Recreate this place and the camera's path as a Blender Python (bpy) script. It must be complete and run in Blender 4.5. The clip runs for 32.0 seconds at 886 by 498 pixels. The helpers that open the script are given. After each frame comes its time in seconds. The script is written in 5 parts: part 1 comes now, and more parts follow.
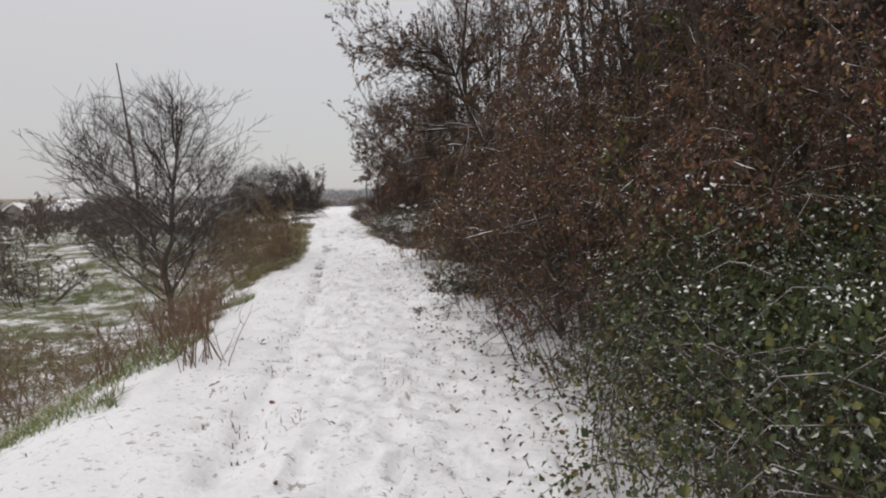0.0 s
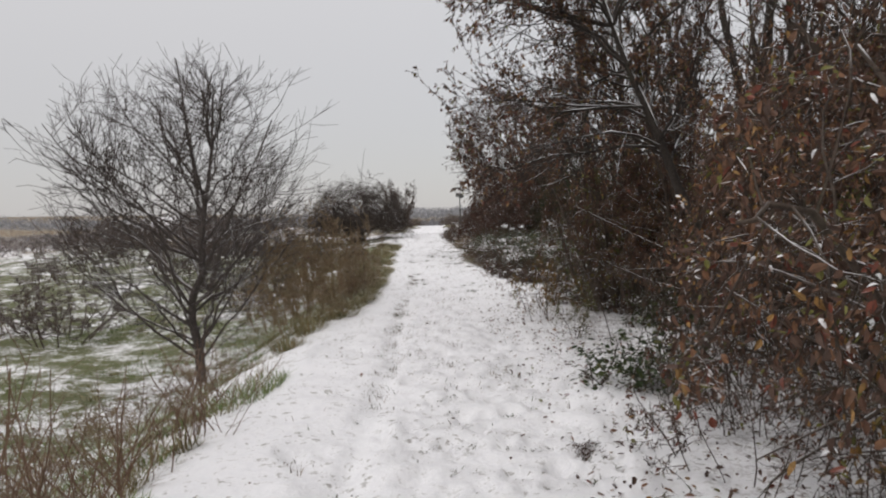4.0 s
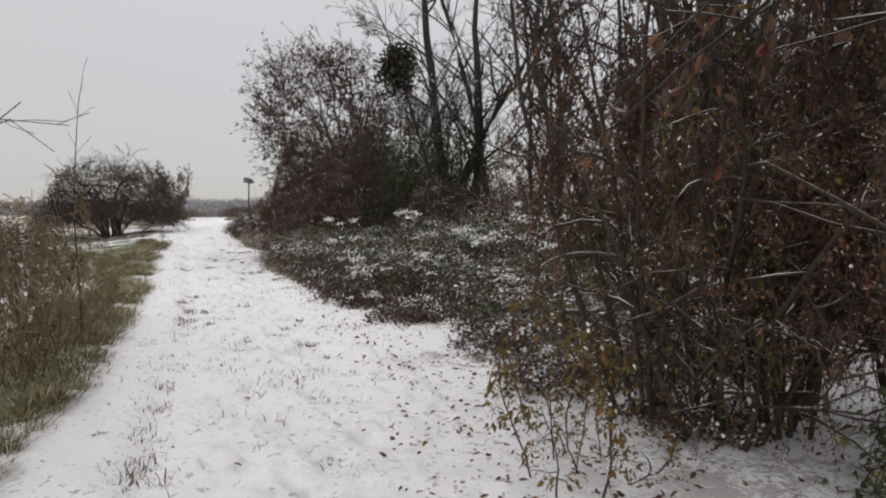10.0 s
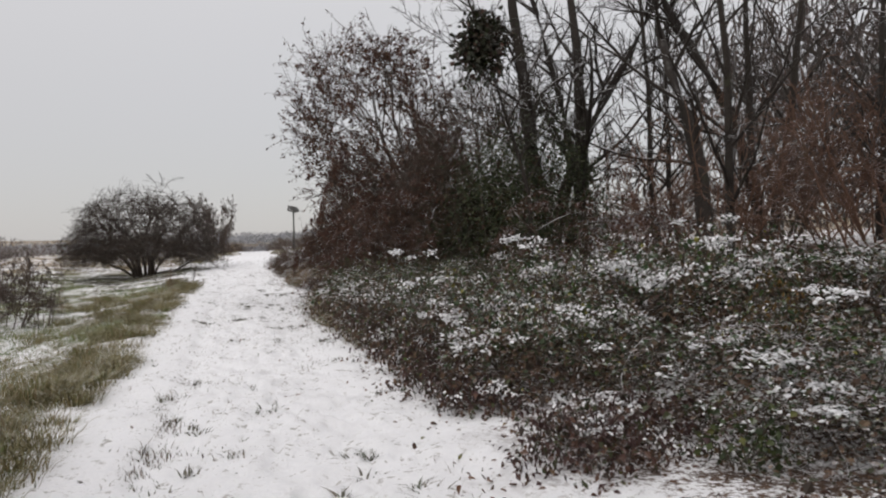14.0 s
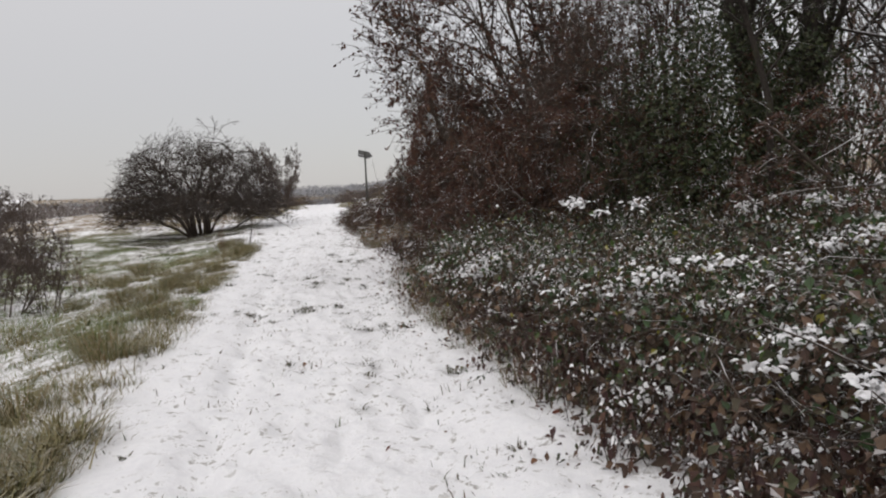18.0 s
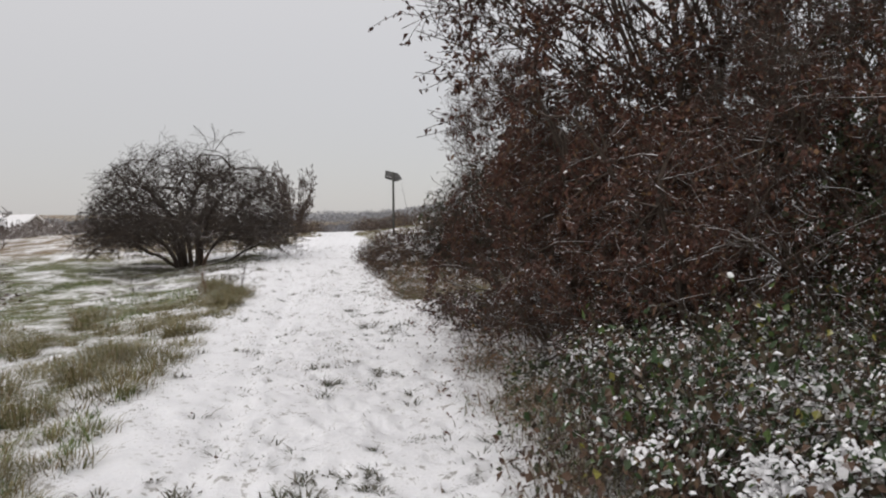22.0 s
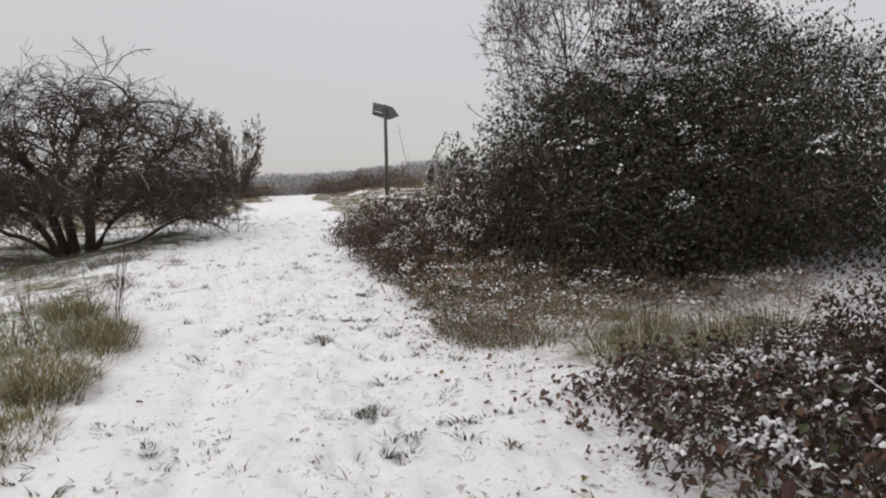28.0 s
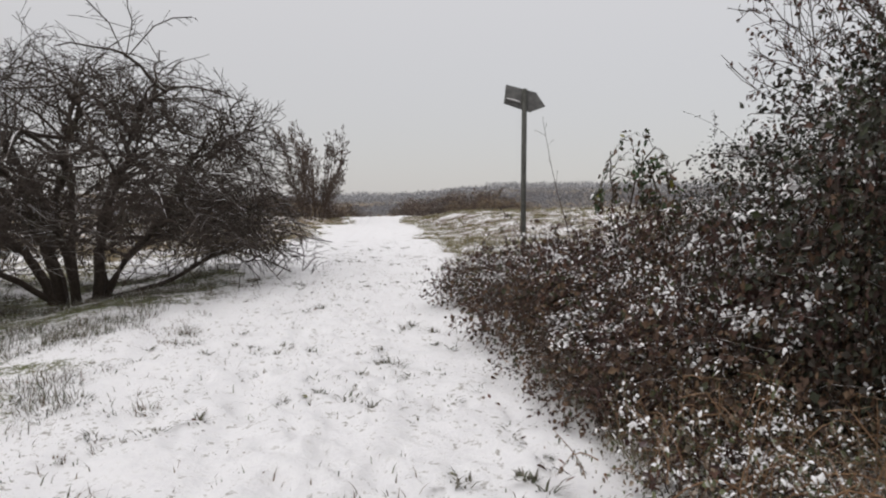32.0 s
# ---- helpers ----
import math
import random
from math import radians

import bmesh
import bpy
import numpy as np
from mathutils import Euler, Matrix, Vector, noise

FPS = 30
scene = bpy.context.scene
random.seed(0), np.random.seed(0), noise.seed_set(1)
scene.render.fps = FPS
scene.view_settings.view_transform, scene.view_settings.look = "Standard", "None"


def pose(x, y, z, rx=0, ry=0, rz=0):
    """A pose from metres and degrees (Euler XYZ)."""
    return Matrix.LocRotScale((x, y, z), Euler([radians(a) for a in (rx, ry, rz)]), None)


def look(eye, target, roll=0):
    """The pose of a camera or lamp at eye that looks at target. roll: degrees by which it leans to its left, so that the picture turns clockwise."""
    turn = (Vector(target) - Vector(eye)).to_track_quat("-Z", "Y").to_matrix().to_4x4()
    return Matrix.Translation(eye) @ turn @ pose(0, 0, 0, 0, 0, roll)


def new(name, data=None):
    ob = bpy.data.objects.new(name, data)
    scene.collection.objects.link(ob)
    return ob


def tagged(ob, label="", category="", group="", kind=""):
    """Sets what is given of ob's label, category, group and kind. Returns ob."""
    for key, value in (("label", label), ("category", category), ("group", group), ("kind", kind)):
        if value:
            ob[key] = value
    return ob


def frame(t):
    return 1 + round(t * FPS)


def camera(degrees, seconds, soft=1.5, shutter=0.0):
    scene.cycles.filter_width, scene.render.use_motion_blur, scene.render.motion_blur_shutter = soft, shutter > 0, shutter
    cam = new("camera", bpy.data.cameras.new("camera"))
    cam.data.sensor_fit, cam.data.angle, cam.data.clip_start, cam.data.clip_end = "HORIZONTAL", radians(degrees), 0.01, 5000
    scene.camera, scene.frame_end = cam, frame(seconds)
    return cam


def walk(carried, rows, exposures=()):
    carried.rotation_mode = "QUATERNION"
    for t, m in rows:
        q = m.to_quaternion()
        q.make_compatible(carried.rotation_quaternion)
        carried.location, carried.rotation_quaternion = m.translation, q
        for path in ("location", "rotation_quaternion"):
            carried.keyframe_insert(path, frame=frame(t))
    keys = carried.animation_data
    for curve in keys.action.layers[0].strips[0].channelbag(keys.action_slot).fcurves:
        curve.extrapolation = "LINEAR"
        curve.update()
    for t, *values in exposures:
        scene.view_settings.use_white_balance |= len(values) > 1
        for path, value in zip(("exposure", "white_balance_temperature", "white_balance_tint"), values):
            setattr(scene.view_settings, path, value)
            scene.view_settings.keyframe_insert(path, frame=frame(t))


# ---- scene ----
cam = camera(62.3, 32.0, soft=2.1)
PATH = [
    (0, (1.097, 1.954, 1.417), (1.001, 3.947, 1.283), -1.7),
    (0.5, (1.095, 2.642, 1.396), (1.034, 4.638, 1.278), -6.7),
    (1, (1.08, 3.177, 1.392), (0.978, 5.173, 1.319), -3.3),
    (1.5, (1.021, 3.747, 1.418), (1.039, 5.745, 1.323), -1.8),
    (2, (0.989, 4.415, 1.393), (0.887, 6.407, 1.249), -2.2),
    (2.5, (0.739, 5.028, 1.339), (0.489, 7.004, 1.161), 3.1),
    (3, (0.613, 5.64, 1.346), (0.309, 7.605, 1.131), -1.8),
    (3.5, (0.438, 6.183, 1.4), (0.046, 8.139, 1.252), -1.2),
    (4, (0.224, 6.725, 1.444), (-0.114, 8.694, 1.368), -1.3),
    (4.5, (0.09, 7.328, 1.439), (-0.151, 9.313, 1.396), -3.0),
    (6.5, (-0.728, 9.737, 1.414), (-0.732, 11.735, 1.335), -1.0),
    (7, (-0.805, 10.341, 1.397), (-0.831, 12.341, 1.407), -1.9),
    (7.5, (-0.904, 10.943, 1.363), (-0.92, 12.943, 1.364), 1.3),
    (8, (-0.956, 11.561, 1.354), (-0.859, 13.557, 1.291), -3.2),
    (8.5, (-1.036, 12.134, 1.376), (-0.964, 14.132, 1.314), -2.7),
    (9, (-1.138, 12.687, 1.403), (-0.977, 14.68, 1.349), -3.5),
    (9.5, (-1.189, 13.285, 1.398), (-0.943, 15.269, 1.329), -2.6),
    (10, (-1.303, 13.916, 1.371), (-1.053, 15.898, 1.275), 0.1),
    (10.5, (-1.339, 14.523, 1.347), (-1.127, 16.506, 1.193), -2.0),
    (11, (-1.397, 15.14, 1.367), (-1.293, 17.127, 1.171), -0.7),
    (11.5, (-1.454, 15.743, 1.381), (-1.297, 17.73, 1.225), -2.1),
    (12, (-1.466, 16.335, 1.396), (-1.295, 18.324, 1.288), -3.4),
    (12.5, (-1.54, 16.918, 1.391), (-1.316, 18.905, 1.329), -1.8),
    (13, (-1.572, 17.501, 1.392), (-1.341, 19.488, 1.42), -5.5),
    (13.5, (-1.629, 18.086, 1.381), (-1.5, 20.082, 1.352), -1.1),
    (15.5, (-2.109, 20.466, 1.375), (-2.03, 22.464, 1.412), -3.7),
    (16, (-2.224, 21.084, 1.378), (-2.208, 23.084, 1.35), -0.0),
    (16.5, (-2.341, 21.725, 1.387), (-2.363, 23.724, 1.342), -0.2),
    (17, (-2.445, 22.383, 1.397), (-2.549, 24.378, 1.286), 1.9),
    (17.5, (-2.614, 23.033, 1.392), (-2.743, 25.025, 1.271), 0.2),
    (18, (-2.717, 23.656, 1.373), (-2.776, 25.649, 1.224), -2.7),
    (18.5, (-2.872, 24.281, 1.39), (-2.914, 26.274, 1.232), 1.7),
    (19, (-3.062, 24.897, 1.432), (-3.063, 26.888, 1.247), 1.1),
    (19.5, (-3.166, 25.518, 1.46), (-3.223, 27.515, 1.377), -1.6),
    (20, (-3.356, 26.151, 1.454), (-3.42, 28.148, 1.365), 0.3),
    (20.5, (-3.45, 26.766, 1.446), (-3.507, 28.763, 1.346), -4.2),
    (21, (-3.548, 27.401, 1.472), (-3.595, 29.399, 1.401), -1.9),
    (21.5, (-3.676, 28.039, 1.487), (-3.72, 30.037, 1.424), -1.5),
    (22, (-3.736, 28.641, 1.498), (-3.827, 30.638, 1.431), -0.5),
    (22.5, (-3.834, 29.257, 1.505), (-4.035, 31.242, 1.361), 0.2),
    (23, (-3.918, 29.88, 1.507), (-4.351, 31.826, 1.351), -2.5),
    (23.5, (-3.998, 30.499, 1.515), (-4.6, 32.401, 1.374), -0.3),
    (24, (-4.113, 31.117, 1.509), (-4.47, 33.082, 1.403), -0.7),
    (24.5, (-4.261, 31.77, 1.495), (-4.44, 33.76, 1.42), -3.7),
    (26.5, (-4.902, 34.285, 1.487), (-4.889, 36.276, 1.297), 3.4),
    (27, (-5.072, 34.91, 1.486), (-5.083, 36.898, 1.265), 0.2),
    (27.5, (-5.255, 35.537, 1.494), (-5.248, 37.519, 1.226), 1.0),
    (28, (-5.442, 36.178, 1.511), (-5.403, 38.17, 1.336), -1.2),
    (28.5, (-5.579, 36.826, 1.529), (-5.523, 38.818, 1.36), 1.4),
    (29, (-5.711, 37.467, 1.534), (-5.567, 39.457, 1.394), 3.5),
    (29.5, (-5.755, 38.102, 1.542), (-5.642, 40.094, 1.397), 0.3),
    (30, (-5.803, 38.768, 1.558), (-5.745, 40.762, 1.414), 0.9),
    (30.5, (-5.917, 39.425, 1.584), (-5.829, 41.419, 1.458), 1.0),
    (31, (-6.037, 40.063, 1.599), (-6.059, 42.063, 1.581), -0.3),
    (31.5, (-6.22, 40.733, 1.606), (-6.383, 42.726, 1.556), 3.4),
    (32, (-6.402, 41.394, 1.613), (-6.585, 43.383, 1.497), 0.0),
]
walk(cam, [(t, look(eye, target, roll)) for t, eye, target, roll in PATH])

# ---- sky and light: a flat winter overcast, brighter overhead ----
world = bpy.data.worlds.new("overcast_sky")
world.use_nodes = True
scene.world = world
wn, wl = world.node_tree.nodes, world.node_tree.links
sky = wn.new("ShaderNodeTexSky")
sky.sky_type, sky.sun_disc = "NISHITA", False
sky.sun_elevation, sky.sun_rotation = radians(22), radians(200)
coord, axis, lift = wn.new("ShaderNodeTexCoord"), wn.new("ShaderNodeSeparateXYZ"), wn.new("ShaderNodeMapRange")
cloud, blend = wn.new("ShaderNodeValToRGB"), wn.new("ShaderNodeMix")
blend.data_type = "RGBA"
lift.inputs[1].default_value, lift.inputs[2].default_value = 0.0, 1.0
cloud.color_ramp.elements[0].color = (0.50, 0.485, 0.491, 1)
cloud.color_ramp.elements[1].color = (1.25, 1.215, 1.222, 1)
mid = cloud.color_ramp.elements.new(0.3)
mid.color = (0.625, 0.609, 0.614, 1)
wl.new(coord.outputs["Generated"], axis.inputs[0])
wl.new(axis.outputs[2], lift.inputs[0])
wl.new(lift.outputs[0], cloud.inputs[0])
wl.new(cloud.outputs[0], blend.inputs[6])
wl.new(sky.outputs[0], blend.inputs[7])
blend.inputs[0].default_value = 0.012
wl.new(blend.outputs[2], wn["Background"].inputs[0])
wn["Background"].inputs[1].default_value = 1.0
sun = new("sun", bpy.data.lights.new("sun", "SUN"))
sun.data.energy, sun.data.angle, sun.data.color = 0.5, radians(40), (1, 0.97, 0.93)
sun.matrix_world = look((-20, -50, 30), (0, 0, 0))


# ---- materials ----
def material(name, rough=0.8):
    m = bpy.data.materials.new(name)
    m.use_nodes = True
    b = m.node_tree.nodes["Principled BSDF"]
    b.inputs["Roughness"].default_value = rough
    b.inputs["Specular IOR Level"].default_value = 0.25
    return m, m.node_tree.nodes, m.node_tree.links, b


def noise_node(n, l, scale, detail=4.0, rough=0.6):
    t, c = n.new("ShaderNodeTexNoise"), n.new("ShaderNodeTexCoord")
    t.inputs["Scale"].default_value, t.inputs["Detail"].default_value, t.inputs["Roughness"].default_value = scale, detail, rough
    l.new(c.outputs["Object"], t.inputs["Vector"])
    return t


def ramp(n, l, source, stops, constant=False):
    r = n.new("ShaderNodeValToRGB")
    r.color_ramp.interpolation = "CONSTANT" if constant else "LINEAR"
    e = r.color_ramp.elements
    while len(e) < len(stops):
        e.new(0.5)
    for k, (at, col) in enumerate(stops):
        e[k].position, e[k].color = at, (*col, 1)
    l.new(source, r.inputs[0])
    return r.outputs[0]


def mixed(n, l, fac, a, b):
    m = n.new("ShaderNodeMix")
    m.data_type = "RGBA"
    for sock, v in ((m.inputs[0], fac), (m.inputs[6], a), (m.inputs[7], b)):
        if isinstance(v, (int, float)):
            sock.default_value = v
        elif isinstance(v, tuple):
            sock.default_value = (*v, 1)
        else:
            l.new(v, sock)
    return m.outputs[2]


def calc(n, l, op, a, b=0.0):
    m = n.new("ShaderNodeMath")
    m.operation, m.use_clamp = op, False
    for sock, v in zip(m.inputs, (a, b)):
        if isinstance(v, (int, float)):
            sock.default_value = v
        else:
            l.new(v, sock)
    return m.outputs[0]


def span(n, l, v, lo, hi, a=0.0, b=1.0):
    m = n.new("ShaderNodeMapRange")
    m.interpolation_type = "SMOOTHSTEP"
    for k, x in enumerate((lo, hi, a, b)):
        m.inputs[k + 1].default_value = x
    l.new(v, m.inputs[0])
    return m.outputs[0]


def bumped(n, l, b, height, strength, dist=0.01):
    u = n.new("ShaderNodeBump")
    u.inputs["Strength"].default_value, u.inputs["Distance"].default_value = strength, dist
    l.new(height, u.inputs["Height"])
    l.new(u.outputs[0], b.inputs["Normal"])


SNOW = (0.83, 0.825, 0.835)


def dusted(n, l, colour, lo, hi, scale, most=1.0):
    """Powder snow on what faces up, broken by fine noise."""
    g, s = n.new("ShaderNodeNewGeometry"), n.new("ShaderNodeSeparateXYZ")
    l.new(g.outputs["Normal"], s.inputs[0])
    up = span(n, l, s.outputs[2], lo, hi, 0, most)
    patch = span(n, l, noise_node(n, l, scale, 3).outputs[0], 0.42, 0.58)
    return mixed(n, l, calc(n, l, "MULTIPLY", up, patch), colour, SNOW)


def leaf_material(name, stops, lo=0.5, hi=0.8, most=0.9, rough=0.6, scale=6.0):
    m, n, l, b = material(name, rough)
    g = n.new("ShaderNodeNewGeometry")
    col = ramp(n, l, g.outputs["Random Per Island"], stops, True)
    dark = mixed(n, l, span(n, l, noise_node(n, l, 60, 2).outputs[0], 0.3, 0.7, 0, 0.45), col, (0.03, 0.02, 0.015))
    l.new(dusted(n, l, dark, lo, hi, scale, most), b.inputs["Base Color"])
    return m


def bark_material(name, a, bcol, lo=0.6, hi=0.9, most=0.8, scale=2.5):
    m, n, l, b = material(name, 0.9)
    t = noise_node(n, l, 30, 5, 0.7)
    col = ramp(n, l, t.outputs[0], [(0.3, a), (0.7, bcol)])
    moss = mixed(n, l, span(n, l, noise_node(n, l, 3, 2).outputs[0], 0.58, 0.75, 0, 0.35), col, (0.06, 0.065, 0.03))
    l.new(dusted(n, l, moss, lo, hi, scale, most), b.inputs["Base Color"])
    bumped(n, l, b, t.outputs[0], 0.7, 0.02)
    return m


BROWN = [(0, (0.075, 0.044, 0.032)), (0.22, (0.116, 0.061, 0.041)), (0.42, (0.164, 0.090, 0.055)), (0.6, (0.095, 0.057, 0.042)),
         (0.74, (0.218, 0.110, 0.059)), (0.85, (0.178, 0.055, 0.036)), (0.91, (0.300, 0.171, 0.059)), (0.95, (0.164, 0.159, 0.041))]
leaf_brown = leaf_material("brown_leaves", BROWN, 0.72, 0.95, 0.7)
leaf_rust = leaf_material("russet_leaves", [(0, (0.075, 0.032, 0.022)), (0.3, (0.107, 0.043, 0.029)), (0.55, (0.064, 0.032, 0.025)),
                                          (0.75, (0.13, 0.06, 0.037)), (0.92, (0.165, 0.092, 0.045))], 0.72, 0.95, 0.7)
leaf_bramble = leaf_material("bramble_leaves", [(0, (0.047, 0.075, 0.034)), (0.25, (0.081, 0.067, 0.040)), (0.45, (0.115, 0.075, 0.048)),
                                              (0.62, (0.054, 0.098, 0.040)), (0.78, (0.149, 0.090, 0.060)), (0.9, (0.081, 0.135, 0.034)), (0.97, (0.270, 0.254, 0.054))], 0.6, 0.97, 0.42, 0.5, 4.0)
leaf_ivy = leaf_material("ivy_leaves", [(0, (0.020, 0.025, 0.014)), (0.35, (0.029, 0.031, 0.017)), (0.6, (0.050, 0.030, 0.024)),
                                      (0.8, (0.036, 0.047, 0.019)), (0.94, (0.108, 0.058, 0.043))], 0.74, 0.95, 0.5, 0.42, 7.0)
# darker, less snowy ivy leaves for the lower sides of the bush
leaf_ivy_low = leaf_material("lower_ivy_leaves", [(0, (0.016, 0.020, 0.012)), (0.4, (0.027, 0.023, 0.017)), (0.7, (0.045, 0.028, 0.024)), (0.9, (0.027, 0.035, 0.017))], 0.85, 0.99, 0.5, 0.5, 4.0)
leaf_olive = leaf_material("olive_leaves", [(0, (0.10, 0.11, 0.03)), (0.35, (0.15, 0.14, 0.035)), (0.6, (0.07, 0.085, 0.03)), (0.8, (0.19, 0.15, 0.04))], 0.7, 0.92, 0.9)
leaf_wilted = leaf_material("wilted_bramble_leaves", [(0, (0.061, 0.030, 0.028)), (0.3, (0.091, 0.047, 0.037)), (0.5, (0.048, 0.035, 0.028)), (0.68, (0.134, 0.071, 0.050)),
                                                   (0.82, (0.061, 0.071, 0.031)), (0.93, (0.175, 0.105, 0.058))], 0.72, 0.97, 0.4, 0.55, 4.0)
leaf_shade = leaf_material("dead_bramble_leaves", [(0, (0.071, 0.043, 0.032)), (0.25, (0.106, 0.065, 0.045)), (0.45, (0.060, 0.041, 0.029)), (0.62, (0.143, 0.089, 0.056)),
                                                (0.8, (0.054, 0.060, 0.032)), (0.92, (0.179, 0.119, 0.073))], 0.85, 0.99, 0.45, 0.7, 5.0)
leaf_brush = leaf_material("grey_brown_brush", [(0, (0.13, 0.10, 0.085)), (0.35, (0.18, 0.14, 0.115)), (0.6, (0.10, 0.078, 0.066)), (0.8, (0.22, 0.165, 0.12))], 0.8, 1.0, 0.4, 0.8)
leaf_green = leaf_material("evergreen_leaves", [(0, (0.03, 0.048, 0.017)), (0.4, (0.046, 0.07, 0.022)), (0.7, (0.07, 0.092, 0.027)),
                                              (0.9, (0.12, 0.125, 0.034))], 0.75, 0.95, 0.7, 0.45)
leaf_yew = leaf_material("yew_leaves", [(0, (0.028, 0.045, 0.018)), (0.4, (0.045, 0.062, 0.024)), (0.7, (0.06, 0.066, 0.03)), (0.9, (0.085, 0.095, 0.035))], 0.85, 0.99, 0.4, 0.5)
leaf_yellow = leaf_material("yellow_leaves", [(0, (0.22, 0.13, 0.035)), (0.35, (0.16, 0.12, 0.035)), (0.6, (0.25, 0.13, 0.035)), (0.8, (0.10, 0.10, 0.03))], 0.75, 0.95, 0.8)
leaf_weed = leaf_material("weed_leaves", [(0, (0.20, 0.15, 0.105)), (0.3, (0.14, 0.15, 0.085)), (0.5, (0.27, 0.21, 0.15)), (0.7, (0.11, 0.095, 0.07)), (0.85, (0.17, 0.19, 0.10))], 0.4, 0.85, 0.85, 0.7, 5.0)
bark_dark = bark_material("dark_bark", (0.036, 0.027, 0.022), (0.105, 0.08, 0.063))
bark_trunk = bark_material("trunk_bark", (0.022, 0.018, 0.016), (0.06, 0.05, 0.042), 0.5, 0.9, 0.9, 1.5)
bark_grey = bark_material("grey_bark", (0.045, 0.038, 0.035), (0.12, 0.10, 0.092), 0.55, 0.9, 0.75)
bark_thorn = bark_material("thorn_bark", (0.03, 0.024, 0.02), (0.085, 0.066, 0.055), 0.8, 0.98, 0.4)
bark_red = bark_material("reddish_twigs", (0.088, 0.051, 0.038), (0.208, 0.117, 0.080), 0.7, 0.95, 0.5)
bark_weed = bark_material("dead_weed_stalks", (0.098, 0.061, 0.041), (0.224, 0.142, 0.095), 0.85, 0.98, 0.3)
bark_field = bark_material("grey_brown_twigs", (0.062, 0.047, 0.04), (0.145, 0.112, 0.095), 0.7, 0.95, 0.5)
bark_olive = bark_material("olive_brown_twigs", (0.140, 0.101, 0.061), (0.294, 0.216, 0.128), 0.75, 0.97, 0.4)
bark_tan = bark_material("dry_stalks", (0.154, 0.088, 0.054), (0.364, 0.230, 0.135), 0.8, 0.97, 0.4)

snow_mat, n, l, b = material("fresh_snow", 0.75)
t = noise_node(n, l, 45, 5)
l.new(ramp(n, l, t.outputs[0], [(0.3, (0.78, 0.775, 0.79)), (0.7, (0.86, 0.855, 0.86))]), b.inputs["Base Color"])
bumped(n, l, b, t.outputs[0], 0.5, 0.01)

grass_dry = leaf_material("dry_grass", [(0, (0.214, 0.178, 0.076)), (0.22, (0.275, 0.238, 0.114)), (0.42, (0.163, 0.151, 0.062)), (0.6, (0.337, 0.292, 0.152)), (0.75, (0.153, 0.167, 0.062)), (0.88, (0.224, 0.162, 0.071))], 0.85, 1.0, 0.35)
grass_weed = leaf_material("withered_weeds", [(0, (0.10, 0.07, 0.04)), (0.3, (0.15, 0.10, 0.06)), (0.5, (0.07, 0.075, 0.03)), (0.7, (0.2, 0.14, 0.08)), (0.88, (0.10, 0.12, 0.04))], 0.75, 1.0, 0.7)
grass_bank = leaf_material("bleached_weeds", [(0, (0.20, 0.15, 0.095)), (0.3, (0.27, 0.21, 0.14)), (0.5, (0.15, 0.155, 0.07)), (0.7, (0.33, 0.27, 0.19)), (0.88, (0.19, 0.21, 0.09))], 0.7, 1.0, 0.7)
grass_tawny = leaf_material("tawny_grass", [(0, (0.22, 0.19, 0.085)), (0.3, (0.17, 0.16, 0.065)), (0.5, (0.28, 0.235, 0.115)), (0.7, (0.14, 0.15, 0.06)), (0.88, (0.26, 0.16, 0.08))], 0.9, 1.0, 0.3)
grass_frost = leaf_material("frosted_grass", [(0, (0.12, 0.11, 0.08)), (0.3, (0.17, 0.165, 0.13)), (0.5, (0.09, 0.095, 0.06)), (0.7, (0.22, 0.2, 0.16)), (0.88, (0.13, 0.15, 0.10))], 0.85, 1.0, 0.4)
grass_green = leaf_material("green_grass", [(0, (0.140, 0.201, 0.057)), (0.3, (0.180, 0.244, 0.076)), (0.6, (0.230, 0.256, 0.095)), (0.8, (0.100, 0.165, 0.043)), (0.92, (0.320, 0.329, 0.142))], 0.8, 1.0, 0.6)


# ---- the lie of the land ----
CENTRE_Y = [-40, -5, 6, 10, 14, 18.5, 23, 27.5, 31.5, 36, 40.5, 45, 50, 60, 85, 120, 400]
CENTRE_X = [6, 1.0, 0.25, -0.35, -1.0, -1.95, -2.65, -3.6, -4.5, -5.5, -6.3, -7.4, -8.6, -10.2, -14.3, -19, -60]


def centre(y):
    return np.interp(y, CENTRE_Y, CENTRE_X)


def half(y):
    y = np.asarray(y, float)
    worn = np.interp(y, [0, 40, 60], [0.08, 0.15, 0.7]) * (vnoise(y, 0 * y, 2.6, 9) - 0.5)
    return np.interp(y, [0, 8, 20, 35, 45, 52, 70, 85], [1.75, 1.5, 1.45, 1.5, 1.6, 1.8, 1.55, 1.3]) + worn


def lattice(ix, iy, seed):
    h = (ix.astype(np.int64) * 374761393 + iy.astype(np.int64) * 668265263 + seed * 974634541) & 0x7FFFFFFF
    h = ((h ^ (h >> 13)) * 1274126177) & 0x7FFFFFFF
    return ((h ^ (h >> 16)) & 0xFFFF) / 65535.0


